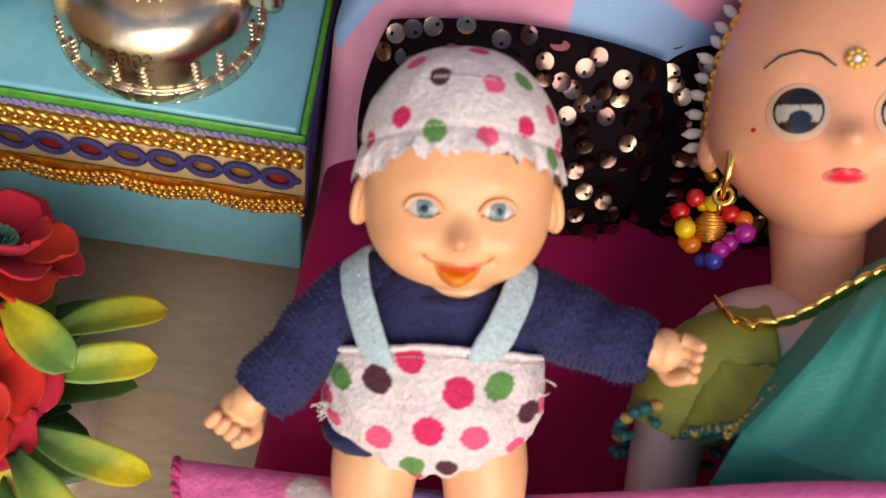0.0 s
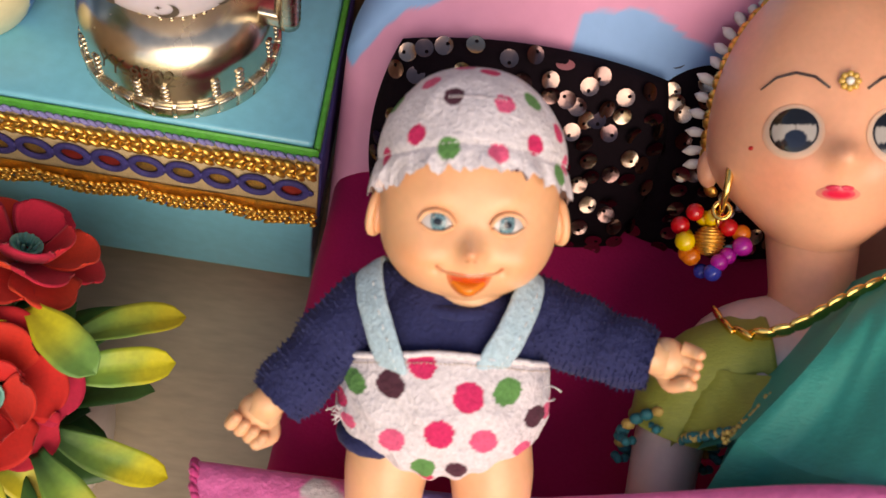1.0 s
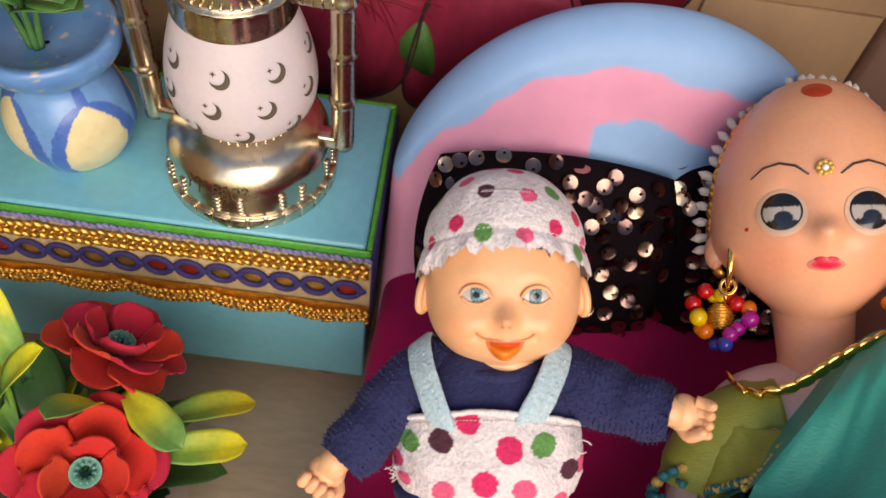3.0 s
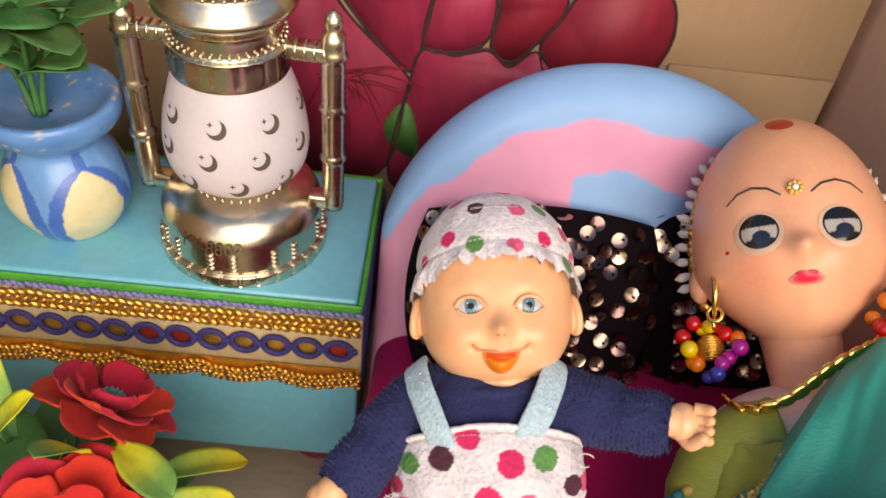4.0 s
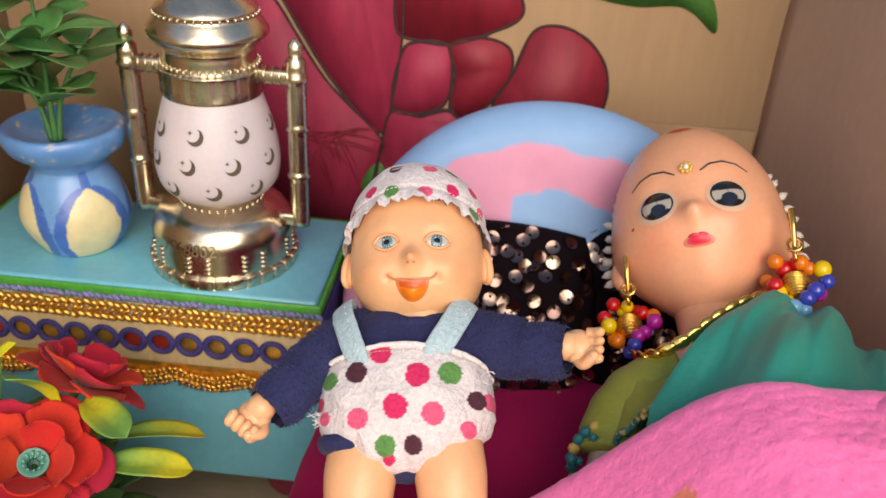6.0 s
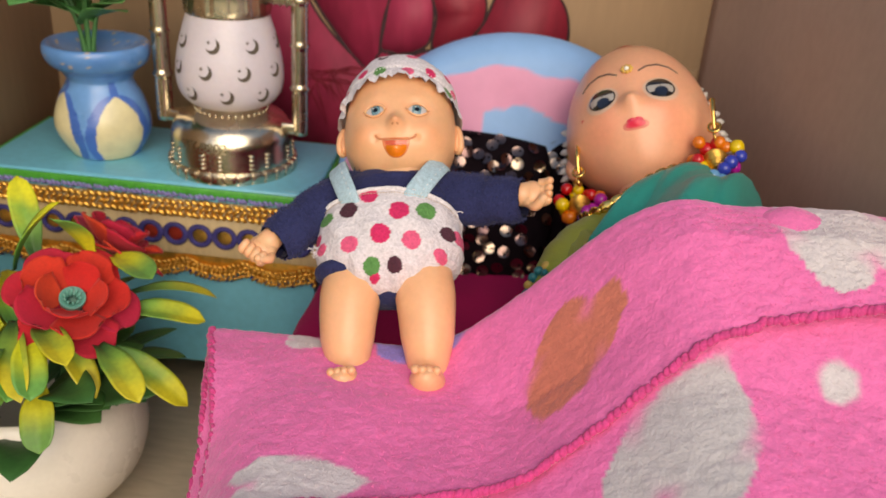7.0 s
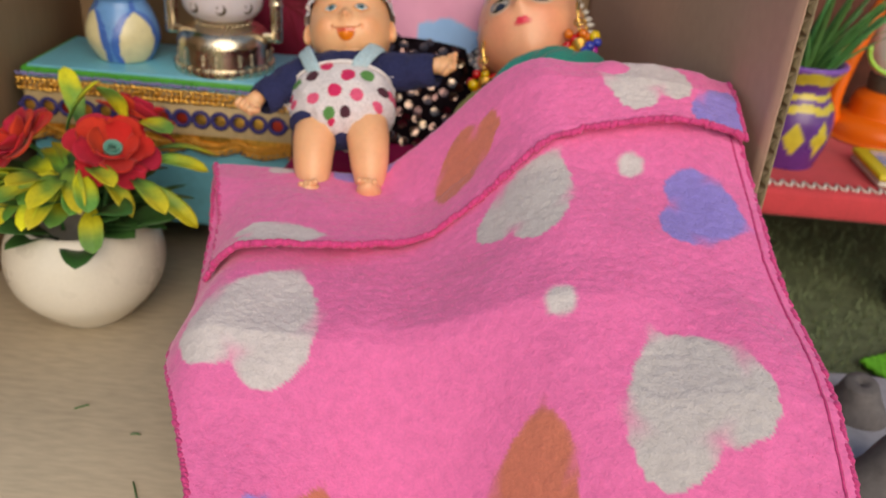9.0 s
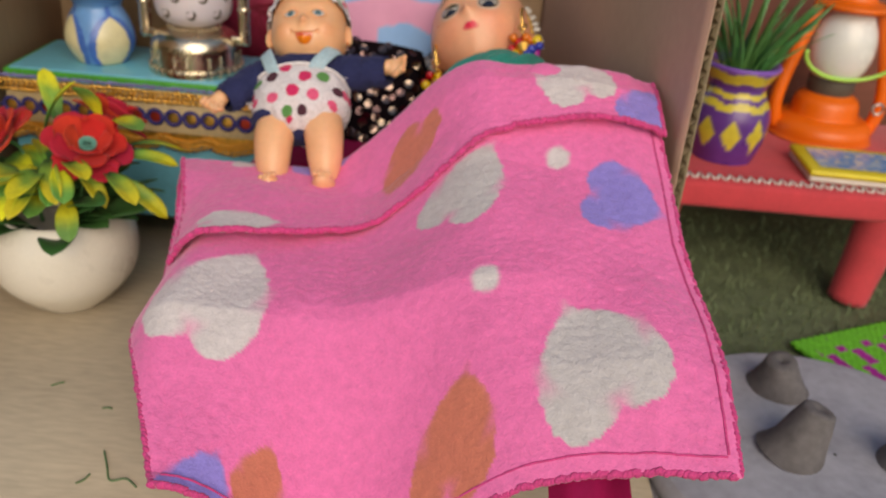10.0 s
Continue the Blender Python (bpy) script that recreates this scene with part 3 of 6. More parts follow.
shade_keys = [(0.0165, 0.0320), (0.0215, 0.0340), (0.0258, 0.0385), (0.0274, 0.0450), (0.0272, 0.0520), (0.0258, 0.0600), (0.0232, 0.0690), (0.0198, 0.0785)]
bm = bmesh.new()
shade_prof = curve_prof(shade_keys, 6)
lathe(bm, shade_prof, LM, 64)
shade = part("shade", bm, OPAL, lantern, "milky white plastic shade")


def on_shade(h):
    rs, hs = zip(*shade_prof)
    r = ramp(h, hs, rs)
    r2 = ramp(h + 0.001, hs, rs)
    return r, math.atan2(r2 - r, 0.001)


# Flat dark moons: their colour stands for the shadow inside pierced holes
bm = bmesh.new()
cn = 14
oute = [(0.0036 * math.cos(t), 0.0036 * math.sin(t)) for t in [radians(-150 + 195 * i / cn) for i in range(cn + 1)]]
inne = [(-0.0012 + 0.0031 * math.cos(t), 0.0011 + 0.0031 * math.sin(t)) for t in [radians(-158 + 211 * i / cn) for i in range(cn + 1)]]
va = [bm.verts.new((x, y, 0)) for x, y in oute]
vb = [bm.verts.new((x, y, 0)) for x, y in inne]
for i in range(cn):
    bm.faces.new((va[i], va[i + 1], vb[i + 1], vb[i]))
st = [bm.verts.new((-0.0022 + 0.0012 * (1 if k % 2 == 0 else 0.35) * math.cos(k * math.pi / 4), 0.0016 + 0.0012 * (1 if k % 2 == 0 else 0.35) * math.sin(k * math.pi / 4), 0)) for k in range(8)]
bm.faces.new(st)
MOON = mesh_of("dark_moon", bm, DARK)
for row, (h, cnt, off) in enumerate(((0.0420, 9, 0.16), (0.0530, 9, 0.62), (0.0650, 8, 0.05))):
    for i in range(cnt):
        a = 2 * math.pi * (i + off) / cnt
        r, sl = on_shade(h)
        out = Vector((math.cos(a) * math.cos(sl), math.sin(a) * math.cos(sl), -math.sin(sl)))
        tx = Vector((-math.sin(a), math.cos(a), 0))
        o = Vector((r * math.cos(a), r * math.sin(a), h)) + out * 0.00025
        piece("dark_moon", MOON, LM @ frame_of(o, tx, out.cross(tx), out), shade)
bm = bmesh.new()
lathe(bm, curve_prof([(0.0185, 0.0760), (0.0210, 0.0765), (0.0214, 0.0785), (0.0212, 0.0860), (0.0216, 0.0872), (0.0200, 0.0885), (0.0197, 0.0925), (0.0200, 0.0955), (0.0245, 0.1000), (0.0252, 0.1025), (0.0225, 0.1065), (0.021, 0.1085), (0.021, 0.111), (0.015, 0.116), (0.0105, 0.120), (0.0095, 0.126), (0.0085, 0.133), (0.004, 0.137), (0.0005, 0.1385)], 4), LM, 64,
      wave=lambda u, v: 0.0005 * math.copysign(1, math.sin(u * 2 * math.pi * 24)) if 0.1 < v < 0.21 else 0)
cap = part("cap", bm, NICKEL, lantern, "plated collar and domed cap")
bm = bmesh.new()
for i in range(40):
    a = 2 * math.pi * i / 40
    ball(bm, LM @ at((0.0206 * math.cos(a), 0.0206 * math.sin(a), 0.0895), 0.00085), 6, 5)
    ball(bm, LM @ at((0.0215 * math.cos(a), 0.0215 * math.sin(a), 0.1092), 0.0008), 6, 5)
part("beading", bm, NICKEL, cap)
for sgn in (-1, 1):
    px = sgn * 0.0374
    bm = bmesh.new()
    prof = [(0.0005, 0.019), (0.0042, 0.0195), (0.0044, 0.0225)]
    for i in range(46):
        h = 0.0235 + i * 0.0014
        big = 0.0054 if i % 15 == 14 else (0.0042 + 0.0003 * (i % 2))
        prof.append((big, h))
    prof += [(0.0044, 0.0895), (0.0044, 0.0925), (0.0026, 0.094), (0.0034, 0.0965), (0.0030, 0.099), (0.0006, 0.1010)]
    lathe(bm, prof, LM @ pose(px, 0, 0), 16)
    part("post", bm, NICKEL, lantern)
    for h in (0.0225, 0.0855):
        bm = bmesh.new()
        x0, x1 = (0.0185 if h > 0.05 else 0.016), 0.0384
        rbox(bm, min(sgn * x0, sgn * x1), max(sgn * x0, sgn * x1), -0.0036, 0.0036, h - 0.0028, h + 0.0028, 0.0011, 2)
        if h > 0.05:
            for k in range(5):
                tube(bm, [(sgn * (0.021 + 0.0034 * k), 0.0041 * math.cos(t), h + 0.0035 * math.sin(t)) for t in [2 * math.pi * i / 10 for i in range(10)]], 0.0006, 5, closed=True)
        bm.transform(LM)
        part("arm", bm, NICKEL, lantern)
cu = bpy.data.curves.new("embossed_code", "FONT")
cu.body, cu.size, cu.align_x, cu.align_y = "YY-8802", 0.0072, "CENTER", "CENTER"
cu.extrude = 0.0
tmp = new("embossed_code", cu)
bpy.context.view_layer.update()
me = bpy.data.meshes.new_from_object(tmp.evaluated_get(bpy.context.evaluated_depsgraph_get()))
bpy.data.objects.remove(tmp)
for v in me.vertices:
    a = v.co.x / 0.0322 - math.pi / 2 - 0.12
    r = 0.0332 - max(v.co.y, -0.004) * 0.30
    v.co = LM @ Vector((r * math.cos(a), r * math.sin(a), 0.0180 + v.co.y * 0.92))
me.materials.append(mat("engraved_mark", (0.20, 0.16, 0.10), 0.35, 0.9))
tagged(hang(new("embossed_code", me), base), "embossed code reading YY-8802")

# ---- blue pottery vase with a leafy sprig ----
VX, VY = -0.1175, 0.034
vase = thing("vase", "chipped sky-blue pottery vase with cream petals, on the turquoise box", "vase", (VX, VY, TZ1), "pottery vases")
VM = pose(VX, VY, TZ1, 0, 0, 18) @ Matrix.Diagonal((0.88, 0.88, 0.96, 1))


def vase_col(u, v, p):
    h = (VM.inverted() @ p).z
    base_c = (0.06, 0.20, 0.52)
    light = (0.12, 0.31, 0.63)
    n = 0.0008 * wob(p, 260)
    if h < 0.042:
        k = (u * 4 + 0.2) % 1.0 - 0.5
        wdt = 0.43 * math.sqrt(max(1 - ((h - 0.010) / (0.025 if h > 0.010 else 0.016)) ** 2, 0)) + 25 * n
        d = wdt - abs(k)
        if d > 0.08:
            return (0.66, 0.60, 0.36)
        if d > -0.07:
            return (0.045, 0.14, 0.48)
        return light
    c = lerp(base_c, light, 0.5 + 0.5 * wob(p, 90))
    return (0.5, 0.42, 0.3) if wob(p, 420, 3) > 0.52 and h > 0.05 else c


bm = bmesh.new()
lathe(bm, curve_prof([(0.002, 0.0), (0.016, 0.0), (0.02, 0.002), (0.0255, 0.012), (0.0262, 0.02), (0.023, 0.03), (0.0185, 0.0375), (0.0175, 0.0405)], 16), VM, 240, vase_col)
for v in bm.verts:
    v.co += (v.co - Vector((VX, VY, v.co.z))) * 0.03 * wob(v.co, 45)
part("body", bm, BLUE_GLAZE, vase)
bm = bmesh.new()
lathe(bm, curve_prof([(0.0175, 0.0402), (0.02, 0.0445), (0.0262, 0.049), (0.0285, 0.0545), (0.0275, 0.0585), (0.0245, 0.0588), (0.019, 0.0555), (0.009, 0.052), (0.001, 0.051)], 6), VM, 90, vase_col)
for v in bm.verts:
    v.co += (v.co - Vector((VX, VY, v.co.z))) * 0.03 * wob(v.co, 45)
part("rim", bm, BLUE_GLAZE, vase)


def leaf_mesh(name, L, W, material, droop=0.25, fold=0.25, col=None, tip=0.55, nu=6, nv=10, blunt=False):
    bm = bmesh.new()

    def f(u, v):
        if blunt:
            w = W * (0.35 + 0.65 * step(v, 0.0, 0.55)) * math.sqrt(max(1 - (max(v - 0.72, 0) / 0.28) ** 2, 0)) + 0.0003
            a = 2 * u - 1
            return Vector((a * w, L * v, -droop * L * v * v + fold * abs(a) ** 1.5 * w - 0.0004 * math.exp(-(a / 0.25) ** 2)))
        w = W * max(1 - abs(2 * v ** tip - 1) ** 2.4, 0) ** 0.6 * (0.4 + 0.6 * step(v, 0.0, 0.55)) + 0.0003
        a = 2 * u - 1
        return Vector((a * w, L * v, -droop * L * v * v + fold * abs(a) * w + 0.0004 * math.sin(9 * v + 3 * a)))
    surf(bm, nu, nv, f, col)
    geo = bmesh.ops.extrude_face_region(bm, geom=list(bm.faces))
    for e in geo["geom"]:
        if isinstance(e, bmesh.types.BMVert):
            e.co.z -= 0.0003
    bmesh.ops.recalc_face_normals(bm, faces=bm.faces)
    return mesh_of(name, bm, material)


def leaf_pose(o, way, spin=0.0):
    way = Vector(way).normalized()
    s = way.cross(Z)
    s = s.normalized() if s.length > 1e-4 else X.copy()
    return frame_of(Vector(o), s, way, s.cross(way)) @ pose(0, 0, 0, 0, spin, 0)


sprig = thing("leafy_sprig", "green artificial leafy sprig standing in the blue vase", "plant", (VX, VY, TZ1 + 0.052))
stem_top = Vector((VX - 0.002, VY - 0.004, TZ1 + 0.05))
LEAVES = [leaf_mesh("leaf", 0.028, 0.0098, LEAF, 0.3, 0.2, None, 0.8), leaf_mesh("leaf", 0.022, 0.0085, LEAF, 0.15, 0.25, None, 0.8), leaf_mesh("leaf", 0.032, 0.009, LEAF, 0.45, 0.2, None, 0.85)]
rnd = random.Random(3)
for i, (dx, dy, h) in enumerate(((-0.012, -0.004, 0.036), (0.006, -0.008, 0.046), (-0.003, 0.006, 0.06), (0.016, 0.002, 0.04), (-0.02, 0.004, 0.05))):
    bm = bmesh.new()
    end = stem_top + Vector((dx, dy, h))
    pts = spline([stem_top + Vector((dx * 0.1, dy * 0.1, 0)), stem_top + Vector((dx * 0.35, dy * 0.35, h * 0.5)), end], 6)
    tube(bm, pts, [0.0014 - 0.0008 * k / len(pts) for k in range(len(pts))], 7)
    part("stem", bm, STEM, sprig)
    for k in range(6):
        q = pts[min(len(pts) - 1, 5 + k * 2)]
        a = k * 2.4 + i
        way = Vector((math.cos(a), math.sin(a), 0.55 if k < 6 else 1.2)) + Vector((dx, dy, 0)) * 20
        piece("leaf", LEAVES[(i + k) % 3], leaf_pose(q, way, rnd.uniform(-25, 25)), sprig)

# ---- white pot with red felt flowers ----
PX, PY = -0.104, -0.083
flower_pot = thing("flower_pot", "round white ceramic flower pot on the cardboard floor", "flower pot", (PX, PY, 0))
bm = bmesh.new()
lathe(bm, curve_prof([(0.001, 0.0005), (0.02, 0.0005), (0.0235, 0.0015), (0.033, 0.009), (0.0445, 0.0215), (0.0488, 0.036), (0.0465, 0.049), (0.0405, 0.0585), (0.0375, 0.0615), (0.0355, 0.061), (0.0355, 0.056), (0.038, 0.048), (0.02, 0.045), (0.001, 0.045)], 6), pose(PX, PY, 0) @ Matrix.Diagonal((0.92, 0.92, 1.06, 1)), 72)
part("pot", bm, CERAMIC, flower_pot)

flowers = thing("artificial_flowers", "red felt flowers with yellow-tipped green leaves in the white pot", "flowers", (PX, PY, 0.045))


def two_tone(u, v, p):
    c = lerp((0.03, 0.12, 0.035), (0.17, 0.36, 0.05), step(v, 0.05, 0.45))
    return lerp(c, (0.66, 0.62, 0.03), step(v + 0.25 * wob(p, 120), 0.5, 0.92))


def tip_green(u, v, p):
    return lerp((0.62, 0.62, 0.03), (0.12, 0.32, 0.06), step(v, 0.35, 0.85))


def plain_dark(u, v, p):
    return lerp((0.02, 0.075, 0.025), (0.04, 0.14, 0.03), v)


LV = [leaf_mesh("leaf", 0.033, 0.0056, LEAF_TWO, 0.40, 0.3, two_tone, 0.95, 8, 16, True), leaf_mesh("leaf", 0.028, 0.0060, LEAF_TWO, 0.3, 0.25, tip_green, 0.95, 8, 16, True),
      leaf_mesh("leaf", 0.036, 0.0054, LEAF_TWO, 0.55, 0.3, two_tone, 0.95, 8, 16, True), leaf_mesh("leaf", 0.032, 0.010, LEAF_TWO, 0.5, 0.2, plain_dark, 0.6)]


def petal_mesh(L, W, cup):
    bm = bmesh.new()

    def f(u, v):
        a = 2 * u - 1
        w = W * (1 - (1 - v) ** 2.2) ** 0.7 * (1 - 0.9 * max(v - 0.75, 0) / 0.25 * abs(a) ** 2 * 0.35)
        y = L * v - 0.25 * L * v * v * a * a
        return Vector((a * w, y, cup * L * v * v + 0.22 * a * a * w - 0.1 * L * v ** 4))
    surf(bm, 12, 14, f)
    geo = bmesh.ops.extrude_face_region(bm, geom=list(bm.faces))
    for e in geo["geom"]:
        if isinstance(e, bmesh.types.BMVert):
            e.co.z -= 0.0009
    bmesh.ops.recalc_face_normals(bm, faces=bm.faces)
    return mesh_of("petal", bm, RED_FELT)


PET = [petal_mesh(0.0215, 0.0112, 0.10), petal_mesh(0.0180, 0.0100, 0.30), petal_mesh(0.0125, 0.0080, 0.55)]


def felt_flower(c, way, size, seed):
    c, way = Vector(c), Vector(way).normalized()
    s = way.orthogonal().normalized()
    m = frame_of(c, s, way.cross(s), way)
    rnd = random.Random(seed)
    bm = bmesh.new()
    lathe(bm, curve_prof([(0.001, -0.002), (0.004 * size, 0.0), (0.0048 * size, 0.004 * size), (0.0042 * size, 0.0045 * size), (0.002, 0.003)], 4), m, 18)
    for k in range(10):
        a = k * 0.628
        tube(bm, [m @ Vector((0.002 * math.cos(a), 0.002 * math.sin(a), 0.002)), m @ Vector((0.0032 * math.cos(a), 0.0032 * math.sin(a), 0.006 * size))], 0.0005, 5)
    ob = part("flower", bm, MINT, flowers, "red felt flower with a mint centre")
    for layer, cnt in enumerate((6, 5, 4)):
        for k in range(cnt):
            a = 360 / cnt * k + 25 * layer + rnd.uniform(-9, 9)
            mm = m @ pose(0, 0, -0.0015 + 0.0016 * layer, 0, 0, a) @ pose(0, 0.0035, 0, 4 + 9 * layer + rnd.uniform(-7, 7), rnd.uniform(-8, 8), 0) @ Matrix.Scale(size, 4)
            piece("petal", PET[layer], mm, ob)
    bm = bmesh.new()
    tube(bm, spline([c - way * 0.002, c - way * 0.015, Vector((PX + (c.x - PX) * 0.4, PY + (c.y - PY) * 0.4, 0.05))], 5), 0.0014, 6)
    part("stem", bm, STEM, flowers)


felt_flower((-0.081, -0.046, 0.112), (0.35, 0.5, 0.85), 1.0, 1)
felt_flower((-0.079, -0.088, 0.108), (0.35, -0.45, 0.85), 1.05, 2)
felt_flower((-0.142, -0.066, 0.100), (-0.6, -0.35, 0.75), 1.0, 3)
rnd = random.Random(31)
for i in range(26):
    a = i * 2 * math.pi / 26 + rnd.uniform(-0.1, 0.1)
    r0 = 0.018 + 0.012 * (i % 2)
    o = Vector((PX + r0 * math.cos(a), PY + r0 * math.sin(a), 0.056 + 0.010 * (i % 3)))
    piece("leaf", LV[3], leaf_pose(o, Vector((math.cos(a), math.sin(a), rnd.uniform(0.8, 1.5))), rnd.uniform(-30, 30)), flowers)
rnd = random.Random(12)
for i in range(50):
    a = i * 2.39996
    r0 = 0.012 + 0.018 * ((i * 7) % 11) / 11
    h = 0.055 + 0.05 * ((i * 5) % 13) / 13
    o = Vector((PX + r0 * math.cos(a), PY + r0 * math.sin(a), h))
    way = Vector((math.cos(a), math.sin(a), rnd.uniform(-0.15, 0.9)))
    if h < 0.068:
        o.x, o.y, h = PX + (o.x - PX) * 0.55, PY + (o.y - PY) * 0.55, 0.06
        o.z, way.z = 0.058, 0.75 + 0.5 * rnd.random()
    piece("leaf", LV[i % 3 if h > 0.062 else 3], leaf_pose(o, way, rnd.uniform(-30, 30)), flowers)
for o, way, k in (((-0.066, -0.078, 0.1), (1, 0.25, 0.15), 0), ((-0.064, -0.068, 0.103), (1, 0.6, 0.2), 0), ((-0.066, -0.092, 0.092), (1, -0.35, -0.05), 2), ((-0.064, -0.1, 0.098), (0.75, -0.7, 0.2), 0),
                  ((-0.072, -0.064, 0.118), (0.7, -0.55, 0.3), 1), ((-0.078, -0.07, 0.12), (-0.1, -0.3, 0.9), 1), ((-0.108, -0.06, 0.108), (-0.2, 0.2, 1), 2), ((-0.112, -0.07, 0.11), (0.2, 0.1, 1), 0),
                  ((-0.1, -0.1, 0.085), (0.1, -1, 0.1), 1), ((-0.085, -0.108, 0.084), (0.35, -1, -0.35), 1)):
    piece("leaf", LV[k], leaf_pose(o, way, rnd.uniform(-20, 20)), flowers)

# ---- blanket ----
def cover_z(x, s):
    """Height of the blanket at x, and s metres towards the foot of the bed."""
    zr = ramp(s, [0.06, 0.085, 0.12, 0.140, 0.160, 0.185, 0.21, 0.235, 0.268, 0.285, 0.305], [0.166, 0.178, 0.172, 0.160, 0.149, 0.140, 0.132, 0.126, 0.118, 0.110, 0.097])
    zl = ramp(s, [0.085, 0.14, 0.2, 0.236, 0.30], [0.104, 0.106, 0.104, 0.099, 0.062])
    x0 = min(0.055 + max(s - 0.1, 0) * 0.8, 0.085)
    x1 = 0.150 + max(s - 0.1, 0) * 0.15
    z = zl + (zr - zl) * step(x, x0, x1)
    if x < 0.022:
        z -= 45 * (0.022 - x) ** 2 * step(s, 0.125, 0.19)
    if s > 0.23:
        z -= (s - 0.23) * 4.2 * max(0.25 - x, 0) * step(x, 0.04, 0.13)
    if x > 0.222:
        z -= 0.25 * (x - 0.222)
    return z


def cover_left(s):
    return ramp(s, [0.08, 0.10, 0.15, 0.20, 0.24, 0.28, 0.31], [-0.017, -0.018, -0.006, -0.005, 0.003, 0.022, 0.036])


def cover_right(s):
    return ramp(s, [0.08, 0.12, 0.16, 0.2, 0.24, 0.3], [0.236, 0.238, 0.242, 0.243, 0.249, 0.252])


FOLD = 0.104


def heart(x, y, tip, notch, wide=1.0):
    """Below nought inside a heart drawn from its tip to the notch between its lobes."""
    cx, cy = (tip[0] + notch[0]) / 2, (tip[1] + notch[1]) / 2
    ax, ay = (notch[0] - tip[0]) / 2, (notch[1] - tip[1]) / 2
    n = ax * ax + ay * ay
    q = ((x - cx) * ax + (y - cy) * ay) / n
    p = ((x - cx) * ay - (y - cy) * ax) / n / wide
    k = p * p + q * q - 1
    f = k * k * k - p * p * q * q * q
    return math.copysign(abs(f) ** 0.4, f)


VIOLET, RUST = (0.30, 0.24, 0.66), (0.62, 0.19, 0.13)
PRINTS_MAIN = (((0.188, -0.241), (0.209, -0.282), 1.0, GREY), ((0.236, -0.184), (0.203, -0.176), 1.12, VIOLET), ((0.155, -0.150), (0.137, -0.187), 0.8, GREY), ((0.047, -0.194), (0.031, -0.246), 0.85, WHITE),
               ((0.150, -0.262), (0.147, -0.296), 0.8, RUST), ((0.054, -0.288), (0.046, -0.315), 0.9, VIOLET), ((0.073, -0.278), (0.070, -0.300), 0.8, RUST))
DOTS_MAIN = ((0.187, -0.155, 0.0062), (0.155, -0.231, 0.0062))
PRINTS_FLAP = (((0.178, -0.086), (0.200, -0.127), 0.75, WHITE), ((0.238, -0.112), (0.230, -0.142), 1.0, VIOLET), ((0.105, -0.150), (0.118, -0.122), 0.72, RUST), ((0.080, -0.102), (0.050, -0.096), 0.9, VIOLET),
               ((0.056, -0.176), (0.020, -0.184), 0.55, WHITE), ((0.028, -0.108), (0.014, -0.106), 0.7, WHITE))


def print_col(x, y, flap):
    c = PINK
    wx, wy = x + 0.0012 * wob((x, y, 0), 260), y + 0.0012 * wob((x, y, 4), 260)
    for tip, notch, wide, hc in PRINTS_FLAP if flap else PRINTS_MAIN:
        c = lerp(c, hc, step(-heart(wx, wy, tip, notch, wide), -0.25, 0.4))
    for hx, hy, r in () if flap else DOTS_MAIN:
        c = lerp(c, WHITE, step(r - math.hypot(wx - hx, wy - hy), -0.001, 0.0018))
    return c


def cover(u, v, lift=0.0):
    """One cloth: v runs from the edge of the turned-back flap, over the fold, to the foot."""
    if v < 0.25:
        edge = ramp(u, [0, 0.12, 0.25, 0.5, 0.7, 1], [0.194, 0.190, 0.182, 0.161, 0.147, 0.138])
        s = edge - (edge - FOLD) * v / 0.25
        up = 0.0075
    elif v < 0.29:
        a = (v - 0.25) / 0.04 * math.pi
        s = FOLD - 0.0042 * math.sin(a)
        up = 0.0042 + 0.0033 * math.cos(a)
    else:
        s = FOLD + (0.305 - FOLD) * (v - 0.29) / 0.71
        up = 0.0009
    sw = s + 0.004 * math.sin(u * 5.2 + 0.6) * (0.3 * (1 - v / 0.25) if v < 0.25 else 0.7 * step(v, 0.6, 1.0))
    x = cover_left(s) + (cover_right(s) - cover_left(s)) * u
    if v < 0.25:
        x += 0.010 * (1 - u) ** 3 * (1 - v / 0.25)
    z = cover_z(x, sw)
    p = Vector((x, -sw, z + up + lift))
    p.z += 0.0030 * wob((x, sw, 0), 24) + 0.0006 * wob((x, sw, 0), 75, 2) + 0.00042 * wob((x, sw * 1.6, 0), 280, 3) + 0.0003 * wob((x, sw, 1), 900, 5)
    if v < 0.25:
        p.z += 0.003 * math.sin(math.pi * u * 3) * (1 - v / 0.25)
    return p


blanket = thing("blanket", "pink fleece blanket printed with hearts, turned back over the doll", "blanket", (0.12, -0.2, 0.1))
bm = bmesh.new()
surf(bm, 230, 300, cover, lambda u, v, p: print_col(p.x, p.y, v < 0.27))
cloth = part("cloth", bm, FLEECE, blanket)
sol = cloth.modifiers.new("thickness", "SOLIDIFY")
sol.thickness, sol.offset = 0.0022, 0.0


